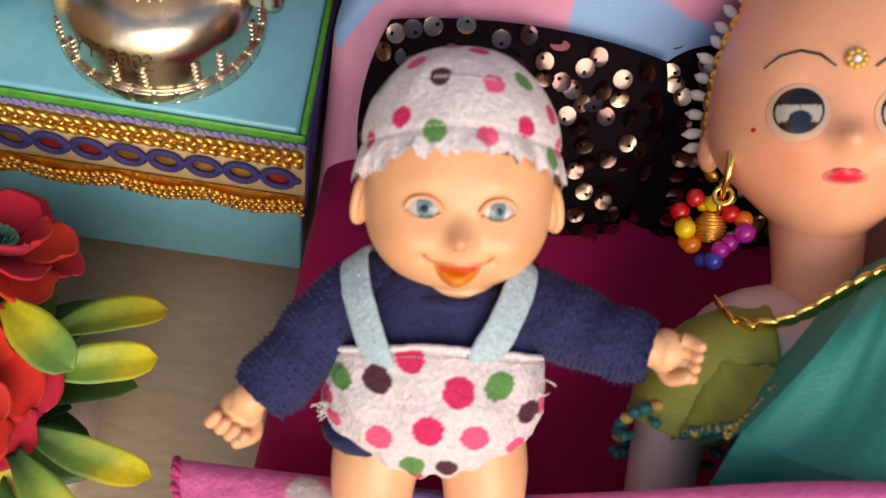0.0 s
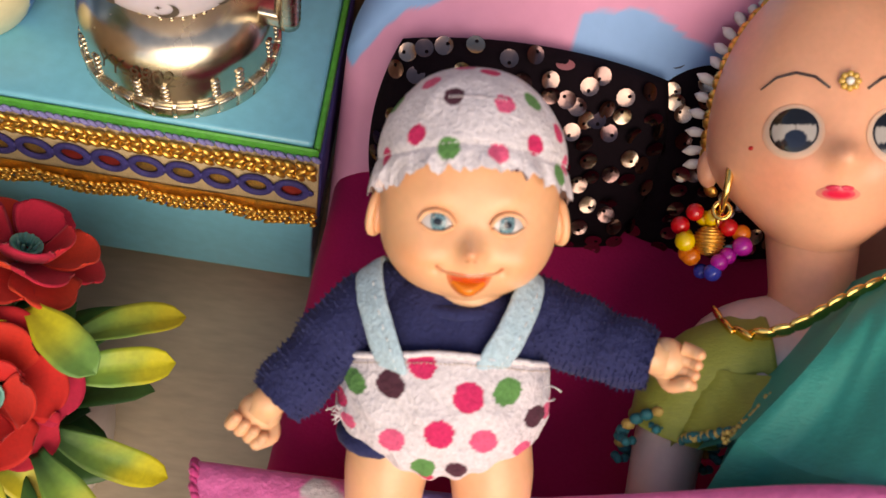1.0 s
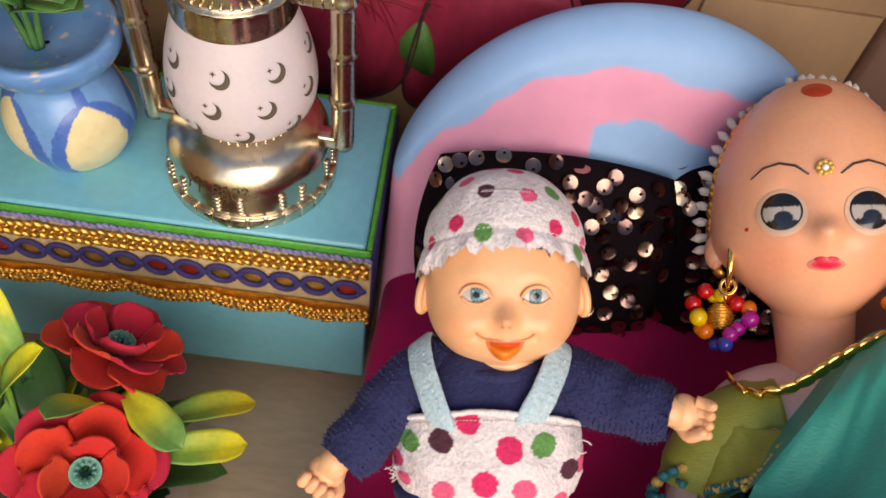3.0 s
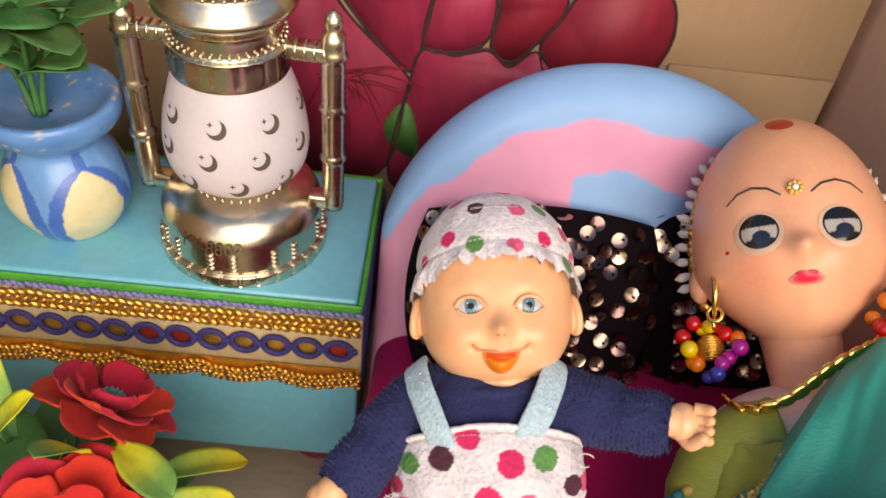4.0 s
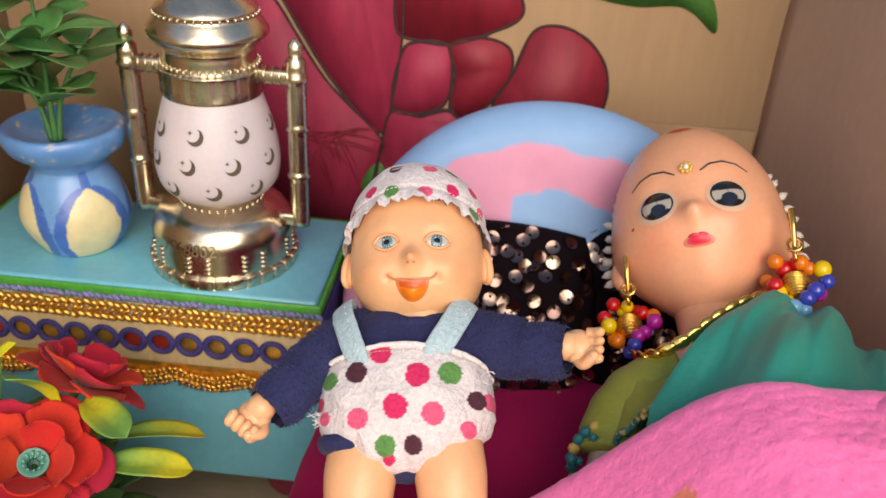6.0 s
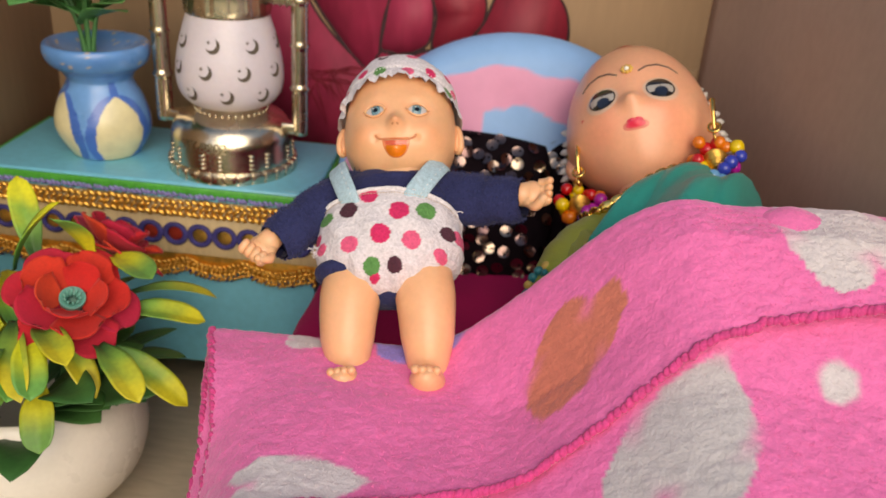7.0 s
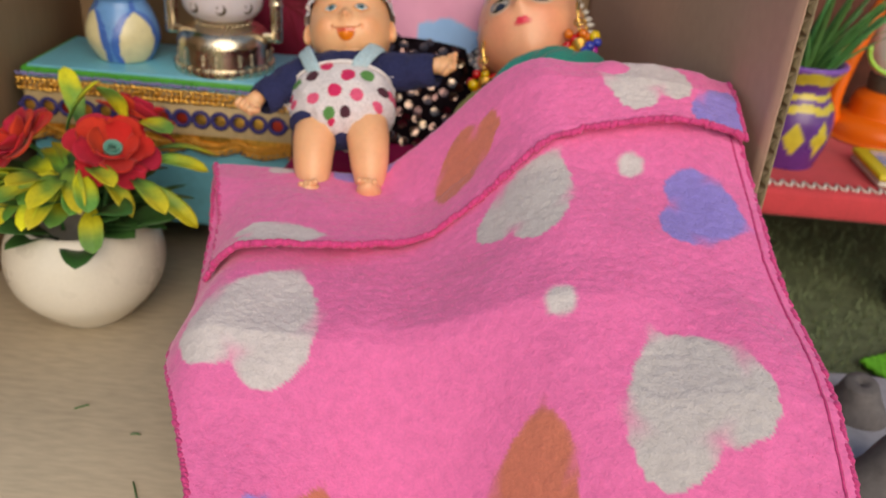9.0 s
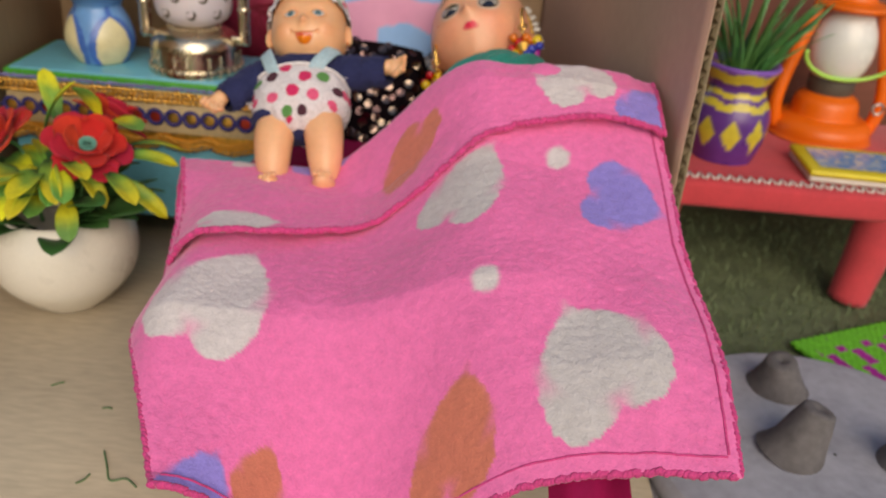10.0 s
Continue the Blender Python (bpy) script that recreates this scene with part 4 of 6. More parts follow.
bm = bmesh.new()
lay = paint(bm)
rnd = random.Random(8)
for i in range(46000):
    u, v = rnd.random(), rnd.random()
    if 0.24 < v < 0.30:
        continue
    p = cover(u, v, 0.0009)
    c = print_col(p.x, p.y, v < 0.27)
    k = rnd.uniform(0.9, 1.12)
    a = rnd.uniform(0, 6.283)
    s = Vector((math.cos(a), math.sin(a), 0)) * 0.00016
    tip = p + Vector((rnd.gauss(0, 0.0007), rnd.gauss(-0.0003, 0.0007), rnd.uniform(0.0004, 0.0013)))
    vs = [bm.verts.new(w) for w in (p - s, p + s, tip)]
    for w in vs:
        w[lay] = (min(c[0] * k, 0.9), c[1] * k, c[2] * k, 1)
    bm.faces.new(vs)
tagged(part("fuzz", bm, FLEECE_FUZZ, blanket, "soft fleece nap"), kind="stuff")


def edging(f, count, name):
    bm = bmesh.new()
    pts = [f(i / count) for i in range(count + 1)]
    for i in range(count):
        d = (pts[i + 1] - pts[i])
        if d.length < 1e-6:
            continue
        rot = d.normalized().to_track_quat("X", "Z").to_matrix().to_4x4()
        j = random.uniform(0.85, 1.15)
        ball(bm, Matrix.Translation(pts[i] + Vector((random.gauss(0, 0.0002), random.gauss(0, 0.0002), random.gauss(0, 0.0002)))) @ rot @ pose(0, 0, 0, 0, 0, 28) @ Matrix.Diagonal((0.0022 * j, 0.0013, 0.0017 * j, 1)), 8, 6)
    part(name, bm, FLEECE_EDGE, blanket, "whip-stitched rose edging")


edging(lambda t: cover(t, 0.0, 0.0005), 150, "stitched_edge")
edging(lambda t: cover(t, 1.0), 150, "stitched_edge")
edging(lambda t: cover(1.0, t), 170, "stitched_edge")
edging(lambda t: cover(0.0, t), 170, "stitched_edge")
for f in (lambda t: cover(0.02 + 0.96 * t, 0.982, 0.0013), lambda t: cover(0.982, 0.31 + 0.67 * t, 0.0013)):
    bm = bmesh.new()
    tube(bm, [f(i / 120) for i in range(121)], 0.0006, 5)
    part("hem_seam", bm, FLEECE_EDGE, blanket, "sewn seam along the hem")
bm = bmesh.new()


def corner_flap(u, v):
    p = Vector((0.166 + 0.024 * u + 0.004 * v, -0.114 + 0.014 * v - 0.005 * u, 0.1800 + 0.0050 * math.sin(2.6 * v) - 0.006 * (2 * u - 1) ** 2))
    p.z += 0.0008 * wob(p, 150)
    return p


surf(bm, 30, 18, corner_flap, lambda u, v, p: (0.84, 0.18, 0.42))
turned = part("turned_corner", bm, FLEECE, blanket, "pale pink turned-up corner of fleece")
sol = turned.modifiers.new("thickness", "SOLIDIFY")
sol.thickness, sol.offset = 0.0025, 0.0
edging(lambda t: corner_flap(0.0, t), 9, "stitched_edge")
bm = bmesh.new()
q0 = cover(0.6, 0.22, 0.001)
tube(bm, spline([q0, q0 + Vector((0.003, 0.002, 0.001)), q0 + Vector((0.0025, 0.007, 0.0015)), q0 + Vector((0.004, 0.011, 0.001))], 5), 0.00025, 5)
part("loose_thread", bm, DARK, blanket, "loose dark thread")

# ---- the lady doll ----
FUP = Vector((-0.10, 0.87, 0.48)).normalized()
FX = Vector((0.92, -0.02, 0.36))
FX = (FX - FUP * FX.dot(FUP)).normalized()
FN = FX.cross(FUP).normalized()
FACE = Vector((0.1365, -0.012, 0.1925))
HM = frame_of(FACE - FN * 0.030, FX, FUP, FN)
SK, SK2 = (0.86, 0.42, 0.25), (0.66, 0.50, 0.46)
HR = Vector((0.0325, 0.0345, 0.0325))
HTOP = 0.0500


def bumpy(d, spots):
    return sum(h * math.exp(-((d[0] - x) ** 2 + (d[1] - y) ** 2) / (r * r)) for x, y, r, h in spots) if d[2] > 0 else 0.0


LADY_FACE = ((0, -0.19, 0.11, 0.15), (-0.34, -0.32, 0.26, 0.035), (0.34, -0.32, 0.26, 0.035), (0, -0.40, 0.14, 0.04), (-0.31, 0.02, 0.17, -0.07), (0.31, 0.02, 0.17, -0.07), (0, -0.72, 0.2, 0.05))


def lady_head(u, v):
    a, b = 2 * math.pi * u, math.pi * (v - 0.5)
    d = Vector((math.cos(a) * math.cos(b), math.sin(b), math.sin(a) * math.cos(b)))
    jaw = 1 - 0.40 * step(-d.y, 0.15, 1.0)
    k = 1 + bumpy(d, LADY_FACE)
    return HM @ Vector((d.x * HR.x * jaw * (1 + 0.0 * k), d.y * (HTOP if d.y > 0 else HR.y), d.z * HR.z * (0.42 + 0.58 * jaw) * (k if d.z > 0 else 1)))


def face_pt(x, y, lift=0.0):
    """A point on the lady's face by its place across and up it."""
    dy = y / (HTOP if y > 0 else HR.y)
    jaw = 1 - 0.40 * step(-dy, 0.15, 1.0)
    dx = x / (HR.x * jaw)
    dz = math.sqrt(max(1 - dx * dx - dy * dy, 0.0))
    d = Vector((dx, dy, dz))
    return HM @ Vector((x, y, dz * HR.z * (0.42 + 0.58 * jaw) * (1 + bumpy(d, LADY_FACE)) + lift))


def cheek(u, v, p):
    q = HM.inverted() @ p
    c = SK
    if q.z > 0:
        d = math.hypot((abs(q.x) - 0.014) / 0.012, (q.y + 0.012) / 0.01)
        c = lerp(c, (0.88, 0.33, 0.2), 0.6 * step(1.2 - d, 0, 1))
    return c


bm = bmesh.new()
paint(bm)
surf(bm, 110, 90, lady_head, cheek, 0, wrap=True)
neck0 = HM @ Vector((0, -0.022, -0.007))
CH = Vector((0.146, -0.066, 0.142))
tube(bm, spline([neck0, neck0.lerp(CH, 0.4) + Z * 0.002, neck0.lerp(CH, 0.75), CH], 6), [ramp(i, [0, 7, 13, 18], [0.0140, 0.0112, 0.0125, 0.020]) for i in range(19)], 28, SK, 0)
ball(bm, at((0.147, -0.059, 0.1385), (0.033, 0.024, 0.0205)), 30, 18, SK2, 0)
ball(bm, at((0.155, -0.105, 0.142), (0.034, 0.045, 0.026)), 30, 18, (0.0, 0.20, 0.17), 2)
# far shoulder and arm under the silk, near arm bare below its sleeve
tube(bm, spline([(0.122, -0.058, 0.136), (0.115, -0.078, 0.125), (0.112, -0.115, 0.115)], 6), [0.011, 0.0115, 0.0112, 0.011, 0.0105, 0.0102, 0.01, 0.0098, 0.0095, 0.0095, 0.009, 0.009, 0.009], 18, SK2, 0)
# green blouse sleeve
tube(bm, spline([(0.136, -0.058, 0.146), (0.124, -0.060, 0.141), (0.1165, -0.068, 0.135), (0.1145, -0.077, 0.129)], 6), [0.0132 + 0.0003 * math.sin(i * 1.9) for i in range(19)], 22, (0.25, 0.28, 0.04), 2)


def bodice(u, v):
    a = math.pi * (u * 1.05 - 0.05)
    y = -0.062 - 0.021 * v
    p = Vector((0.150 - 0.0385 * math.cos(a), y - 0.006 * (1 - v) * math.sin(a), 0.137 + (0.0265 - 0.003 * (1 - v)) * math.sin(a)))
    p.z += 0.0010 * math.sin(34 * u + 5 * v) + 0.0006 * math.sin(61 * u - 6 * v)
    return p


surf(bm, 40, 16, bodice, (0.25, 0.28, 0.04), 2)
for i in range(44):
    q = bodice(0.08 + 0.24 * i / 43, 1.0) + Vector((0, -0.0004 * math.sin(i * 1.7), 0.0002))
    ball(bm, at(q, (0.0010, 0.0012, 0.0009)), 8, 6, (0.50, 0.36, 0.09) if i % 3 == 0 else (0.0, 0.14, 0.15), 2)


def sari(u, v):
    """Pleated silk from the far shoulder across the chest."""
    a = Vector((0.158, -0.036, 0.1745)).lerp(Vector((0.1190, -0.086, 0.1625)), u)
    b = Vector((0.205, -0.050, 0.153)).lerp(Vector((0.180, -0.125, 0.160)), u)
    p = a.lerp(b, v)
    p += Z * (0.013 * math.sin(math.pi * min(v, 1)) * (0.35 + 0.65 * u) - 0.008 * (1 - v) ** 6 + 0.009 * math.sin(math.pi * u) * (1 - v) ** 0.7)
    pl = math.sin(v * 15 + 2.4 * u) * 0.0026 + 0.00022 * math.sin(v * 70 + 4 * u + 3 * math.sin(5 * u)) + math.sin(v * 31 - 6 * u) * 0.0005 + 0.0024 * abs(math.sin(v * 9 - 2 * u))
    return p + Z * pl


def sari_col(u, v, p):
    return lerp((0.0, 0.29, 0.235), (0.0, 0.25, 0.20), 0.5 + 0.5 * wob(p, 60))


surf(bm, 50, 70, sari, sari_col, 2)
surf(bm, 50, 30, lambda u, v: sari(1, u) + Vector((-0.004 * v, -0.02 * v, -0.03 * v)), sari_col, 2)
surf(bm, 40, 12, lambda u, v: sari(u, 0) + Vector((-0.003 * v, 0.001 * v, -0.018 * v)), sari_col, 2)
# lace lumps round the sleeve hem
for i in range(26):
    a = 2 * math.pi * i / 26
    c = Vector((0.1143, -0.0785, 0.1285)) + Vector((math.cos(a), 0.25 * math.sin(a), 0.95 * math.sin(a))) * 0.0145
    ball(bm, at(c, (0.0021, 0.0017, 0.0021)), 8, 6, (0.0, 0.13, 0.15) if i % 3 else (0.45, 0.30, 0.07), 2)
    if i % 3 == 0:
        for k in range(3):
            ball(bm, at(c + Vector((0.0016 * math.cos(k * 2.1), -0.0042 - 0.001 * math.sin(k * 2.1), 0.0016 * math.sin(k * 2.1) - 0.0015)), 0.0014), 7, 5, (0.0, 0.15, 0.17), 2)
for i in range(30):
    t = i / 29
    ball(bm, at(Vector((0.1290, -0.0735, 0.1620)).lerp(Vector((0.1175, -0.086, 0.153)), t) + Vector((random.gauss(0, 0.0006), random.gauss(0, 0.0006), 0.0006)), 0.0008), 6, 5, (0.50, 0.36, 0.09), 2)


def disc_on(x, y, r, cols, lift, mi, sq=1.0, seg=48, turn=0.0):
    """A small round patch laid on the face; cols: (radius share, colour) from inside out."""
    rings = 18

    def f(u, v):
        a, q = 2 * math.pi * u, r * v
        c, s = q * math.cos(a), q * sq * math.sin(a)
        t = radians(turn)
        return face_pt(x + c * math.cos(t) - s * math.sin(t), y + c * math.sin(t) + s * math.cos(t), lift * (1 - 0.8 * v * v))

    def g(u, v, p):
        for lim, c in cols:
            if v <= lim + 1e-6:
                return c(u, v) if callable(c) else c
        return cols[-1][1]
    surf(bm, seg, rings, f, g, mi, wrap=True)


def lady_eye(u, v):
    """White over dark, as the half-closed lids of the doll show; black above paints lid shadow."""
    s = v * math.sin(2 * math.pi * u)
    c = v * math.cos(2 * math.pi * u)
    if ((c - 0.06) / 0.46) ** 2 + ((s + 0.36) / 0.40) ** 2 < 1:
        return (0.012, 0.018, 0.035)
    if v > 0.86 or s > 0.26 or s < -0.42:
        return (0.008, 0.007, 0.007)
    if abs(c - 0.04) < 0.03 and s > -0.05:
        return (0.26, 0.23, 0.20)
    return (0.46, 0.42, 0.37)


for ex in (-0.0122, 0.0122):
    disc_on(ex, 0.0, 0.0073, ((0.90, (0.72, 0.47, 0.34)), (1.0, (0.80, 0.45, 0.30))), 0.0012, 0)
    disc_on(ex, 0.0003, 0.0061, ((1.0, lady_eye),), 0.0022, 3)
disc_on(0.0, -0.0155, 0.0054, ((0.5, (0.82, 0.015, 0.06)), (0.75, (0.84, 0.07, 0.11)), (1.0, (0.86, 0.25, 0.18))), 0.0009, 0, 0.34)
disc_on(-0.0016, -0.0143, 0.0020, ((1.0, (0.84, 0.04, 0.09)),), 0.0008, 0, 0.45)
disc_on(0.0016, -0.0143, 0.0020, ((1.0, (0.84, 0.04, 0.09)),), 0.0008, 0, 0.45)
disc_on(0.0, 0.0415, 0.0046, ((1.0, (0.55, 0.04, 0.02)),), 0.0006, 0, 0.7)
disc_on(-0.022, -0.004, 0.0006, ((1.0, (0.7, 0.02, 0.02)),), 0.0003, 0)
for sg in (-1, 1):
    tube(bm, [face_pt(sg * x, y, 0.0001) for x, y in ((0.0045, 0.0115), (0.008, 0.0145), (0.0125, 0.0158), (0.017, 0.0148), (0.0205, 0.0118))], [0.0003, 0.0004, 0.0004, 0.00035, 0.0002], 6, (0.04, 0.03, 0.03), 0)
for i in range(8):
    a = i * math.pi / 4
    ball(bm, at(face_pt(0.0019 * math.cos(a), 0.0132 + 0.0019 * math.sin(a), 0.0007), 0.0009), 8, 6, (0.7, 0.42, 0.08), 3)
ball(bm, at(face_pt(0, 0.0132, 0.001), 0.0011), 10, 8, (0.85, 0.82, 0.75), 3)
for sg in (-1, 1):
    ball(bm, HM @ at((sg * 0.0312, -0.008, -0.002), (0.0035, 0.006, 0.004)), 12, 8, SK, 0)
solid("lady_doll", bm, [SKIN, CLOTH, SILK, EYE], "vinyl lady doll in a teal sari lying under the blanket", "doll")

# hair garland: gold trim with white buds
garland = thing("hair_garland", "gold braid hairline garland with white buds", "garland", HM.translation + FUP * 0.035)


def hairline(t, grow=1.0):
    a = math.pi * (-0.12 + 1.24 * t)
    x, y = math.cos(a), math.sin(a)
    return HM @ Vector((x * 0.0318 * grow, y * (0.0495 if y > 0 else 0.039) * grow, -0.005 * grow))


bm = bmesh.new()
for i in range(64):
    t = i / 63
    o = hairline(t, 1.015)
    d = (hairline(t + 0.005) - hairline(t)).normalized()
    ball(bm, Matrix.Translation(o) @ d.to_track_quat("X", "Z").to_matrix().to_4x4() @ pose(0, 0, 0, 0, 0, 30 if i % 2 else -30) @ Matrix.Diagonal((0.0024, 0.0016, 0.0023, 1)), 8, 6)
part("trim", bm, GOLD, garland, "mustard gold braid")
bm = bmesh.new()
lathe(bm, curve_prof([(0.0004, 0.0), (0.0013, 0.002), (0.0016, 0.0045), (0.0009, 0.006), (0.0001, 0.0072)], 4), None, 8)
BUD = mesh_of("bud", bm, PETAL_WHITE)
for i in range(34):
    t = 0.06 + 0.88 * i / 33
    o = hairline(t, 1.02) - FN * 0.003
    way = (hairline(t, 1.2) - HM.translation).normalized() - FN * 0.35 + Vector([random.gauss(0, 0.16) for _ in range(3)])
    piece("bud", BUD, Matrix.Translation(o) @ way.to_track_quat("Z", "Y").to_matrix().to_4x4(), garland)

# necklace of flat gold links
necklace = thing("necklace", "gold chain necklace of flat oval links on the doll", "necklace", CH)
bm = bmesh.new()
ball(bm, at((0, 0, 0), (0.0038, 0.0024, 0.0010)), 12, 8)
LINK = mesh_of("link", bm, GOLD_POL)
chain = spline([(0.1195, -0.044, 0.147), (0.1225, -0.055, 0.1545), (0.133, -0.0555, 0.1625), (0.146, -0.0475, 0.170), (0.158, -0.0405, 0.1725), (0.165, -0.034, 0.169)], 5)
dist, last = 0.0, chain[0]
for i in range(len(chain) - 1):
    for k in range(4):
        p = chain[i].lerp(chain[i + 1], k / 4)
        if (p - last).length > 0.0048:
            d = (p - last).normalized()
            nrm = (FN * 0.7 - FUP * 0.6)
            s = nrm.cross(d).normalized()
            piece("link", LINK, frame_of(p, d, s, d.cross(s)), necklace)
            last = p


def earring(hook, ballc, label, seed):
    hook, ballc = Vector(hook), Vector(ballc)
    ob = thing("bead_earring", label, "earring", ballc, "bead earrings")
    bm = bmesh.new()
    ear = hook + FUP * 0.010 + Z * 0.004
    tube(bm, spline([ear, ear.lerp(hook, 0.5) + FN * 0.002, hook + (ballc - hook) * 0.1], 5), [0.0013 - 0.00005 * i for i in range(11)], 8)
    tube(bm, [hook + (FX * math.cos(t) + FUP * math.sin(t)) * 0.0024 for t in [2 * math.pi * i / 14 for i in range(14)]], 0.0007, 6, closed=True)
    tube(bm, [hook.lerp(ballc, 0.3) + (FN * math.cos(t) + FUP * math.sin(t)) * 0.0018 for t in [2 * math.pi * i / 12 for i in range(12)]], 0.0006, 6, closed=True)
    part("hook", bm, GOLD_POL, ob, "gold hook")
    bm = bmesh.new()
    rib = [(0.0046 * math.cos(t) * (1 + 0.09 * math.sin(t * 26)), 0.0046 * math.sin(t)) for t in [-1.55 + 3.1 * i / 60 for i in range(61)]]
    lathe(bm, rib, frame_of(ballc, FX, -FN, FUP), 20)
    part("wire_ball", bm, GOLD, ob, "wound brass ball")
    cols = ((0.8, 0.55, 0.01), (0.75, 0.18, 0.01), (0.55, 0.005, 0.01), (0.8, 0.55, 0.01), (0.03, 0.05, 0.42), (0.45, 0.01, 0.32), (0.16, 0.42, 0.68), (0.75, 0.18, 0.01), (0.55, 0.005, 0.01))
    rnd = random.Random(seed)
    for k in range(17):
        a = 2 * math.pi * k / 17 * 2 + rnd.uniform(-0.15, 0.15)
        far = 0.0070 + 0.0026 * (k % 3 == 0)
        c = ballc + (FX * math.cos(a) + FUP * math.sin(a)) * far + FN * rnd.uniform(-0.003, 0.0035)
        bm = bmesh.new()
        r = rnd.uniform(0.0024, 0.0032)
        ball(bm, at(c, r), 12, 8, (cols[4:7] if math.cos(a + 0.9) > 0.55 else cols[:3])[(k + k // 3 + seed) % 3])
        part("bead", bm, BEAD, ob)
    return ob


earring((0.119, -0.019, 0.158), (0.1215, -0.021, 0.1435), "multicoloured bead cluster earring with a brass ball", 1)
earring((0.170, -0.026, 0.186), (0.172, -0.032, 0.174), "multicoloured bead cluster earring beside the teal sari", 3)

# ---- the baby doll, reclining on the blanket ----
BU = Vector((-0.118, 0.745, 0.650)).normalized()
BX = Vector((0.992, 0.066, 0.107))
BX = (BX - BU * BX.dot(BU)).normalized()
BN = BX.cross(BU).normalized()
BABY = Vector((0.0425, -0.055, 0.190))
BM = frame_of(BABY, BX, BU, BN) @ Matrix.Scale(1.03, 4)
BMI = BM.inverted()
BSK, BLUSH = (0.84, 0.455, 0.245), (0.86, 0.37, 0.185)
BC, BR, BP = Vector((0, -0.0015, -0.0205)), Vector((0.0218, 0.0208, 0.0207)), 2.25
BTOP = 0.0325
BABY_FACE = ((0, -0.0063, 0.0027, 0.0044), (0, -0.0030, 0.0018, 0.0007), (-0.0128, -0.0098, 0.0062, 0.0021), (0.0128, -0.0098, 0.0062, 0.0021), (0, -0.0200, 0.0042, 0.0019),
             (-0.0080, 0.0002, 0.0034, -0.0017), (0.0080, 0.0002, 0.0034, -0.0017), (-0.0078, 0.0052, 0.0036, 0.0007), (0.0078, 0.0052, 0.0036, 0.0007), (0, -0.0102, 0.0030, 0.0009),
             (-0.0076, -0.0113, 0.0012, -0.0011), (0.0076, -0.0113, 0.0012, -0.0011), (0, -0.0178, 0.0030, 0.0009), (-0.0078, -0.0042, 0.0022, -0.0005), (0.0078, -0.0042, 0.0022, -0.0005))


def relief(x, y):
    return sum(h * math.exp(-((x - a) ** 2 + (y - b) ** 2) / (r * r)) for a, b, r, h in BABY_FACE)


def baby_pt(x, y, lift=0.0):
    """A point on the baby's face by its place across and up it."""
    dx, dy = abs(x - BC.x) / BR.x, abs(y - BC.y) / (BR.y if y < BC.y else BTOP)
    dz = max(1 - dx ** BP - dy ** BP, 0) ** (1 / BP)
    return BM @ Vector((x, y, BC.z + dz * BR.z + relief(x, y) + lift))


def baby_head(u, v):
    a, b = 2 * math.pi * u, math.pi * (v - 0.5)
    d = Vector((math.cos(a) * math.cos(b), math.sin(b), math.sin(a) * math.cos(b)))
    k = (abs(d.x) ** BP + abs(d.y) ** BP + abs(d.z) ** BP) ** (-1 / BP)
    p = BC + Vector((d.x * BR.x, d.y * (BR.y if d.y < 0 else BTOP), d.z * BR.z)) * k
    p.z += relief(p.x, p.y) * step(d.z, 0.0, 0.3)
    return BM @ p


def baby_blush(u, v, p):
    q = BMI @ p
    if q.z < -0.022:
        return BSK
    w = 0.55 * step(1.3 - math.hypot((abs(q.x) - 0.0125) / 0.0062, (q.y + 0.0095) / 0.0055), 0, 1.2)
    w = max(w, 0.7 * step(1.2 - math.hypot(q.x / 0.0026, (q.y + 0.0066) / 0.0024), 0, 1.0))
    w = max(w, 0.45 * step(1.3 - math.hypot((abs(q.x) - 0.008) / 0.0052, (q.y - 0.0008) / 0.0036), 0, 0.8))
    return lerp(BSK, BLUSH, w)


bm = bmesh.new()
paint(bm)
surf(bm, 170, 130, baby_head, baby_blush, 0, wrap=True)
for sg in (-1, 1):
    # ears: a rim round a hollow
    ear = frame_of(Vector((sg * 0.0212, -0.0030, -0.0195)), Vector((sg * 0.45, 0, 0.89)), Vector((-sg * 0.12, 0.99, 0.06)), Vector((sg * 0.89, 0, -0.45)))
    tube(bm, [BM @ ear @ Vector((0.0026 * math.cos(t), 0.0050 * math.sin(t) - 0.0004 * math.cos(2 * t), 0.0014)) for t in [2 * math.pi * i / 28 for i in range(28)]], 0.0012, 10, BSK, 0, closed=True)
    ball(bm, BM @ ear @ at((0, 0, 0), (0.0027, 0.0050, 0.0015)), 18, 12, lerp(BSK, BLUSH, 0.5), 0)


def face_disc(x, y, r, colf, lift, mi, sq=1.0, turn=0.0, rings=12):
    t = radians(turn)

    def f(u, v):
        a = 2 * math.pi * u
        c, s = r * v * math.cos(a), r * sq * v * math.sin(a)
        return baby_pt(x + c * math.cos(t) - s * math.sin(t), y + c * math.sin(t) + s * math.cos(t), lift * (1 - 0.85 * v * v))
    surf(bm, 52, rings, f, colf, mi, wrap=True)


def iris(u, v, p):
    if v < 0.36:
        return (0.006, 0.008, 0.010)
    if v > 0.90:
        return (0.03, 0.06, 0.075)
    return (0.20, 0.37, 0.42) if int(u * 26) % 2 else (0.045, 0.12, 0.15)


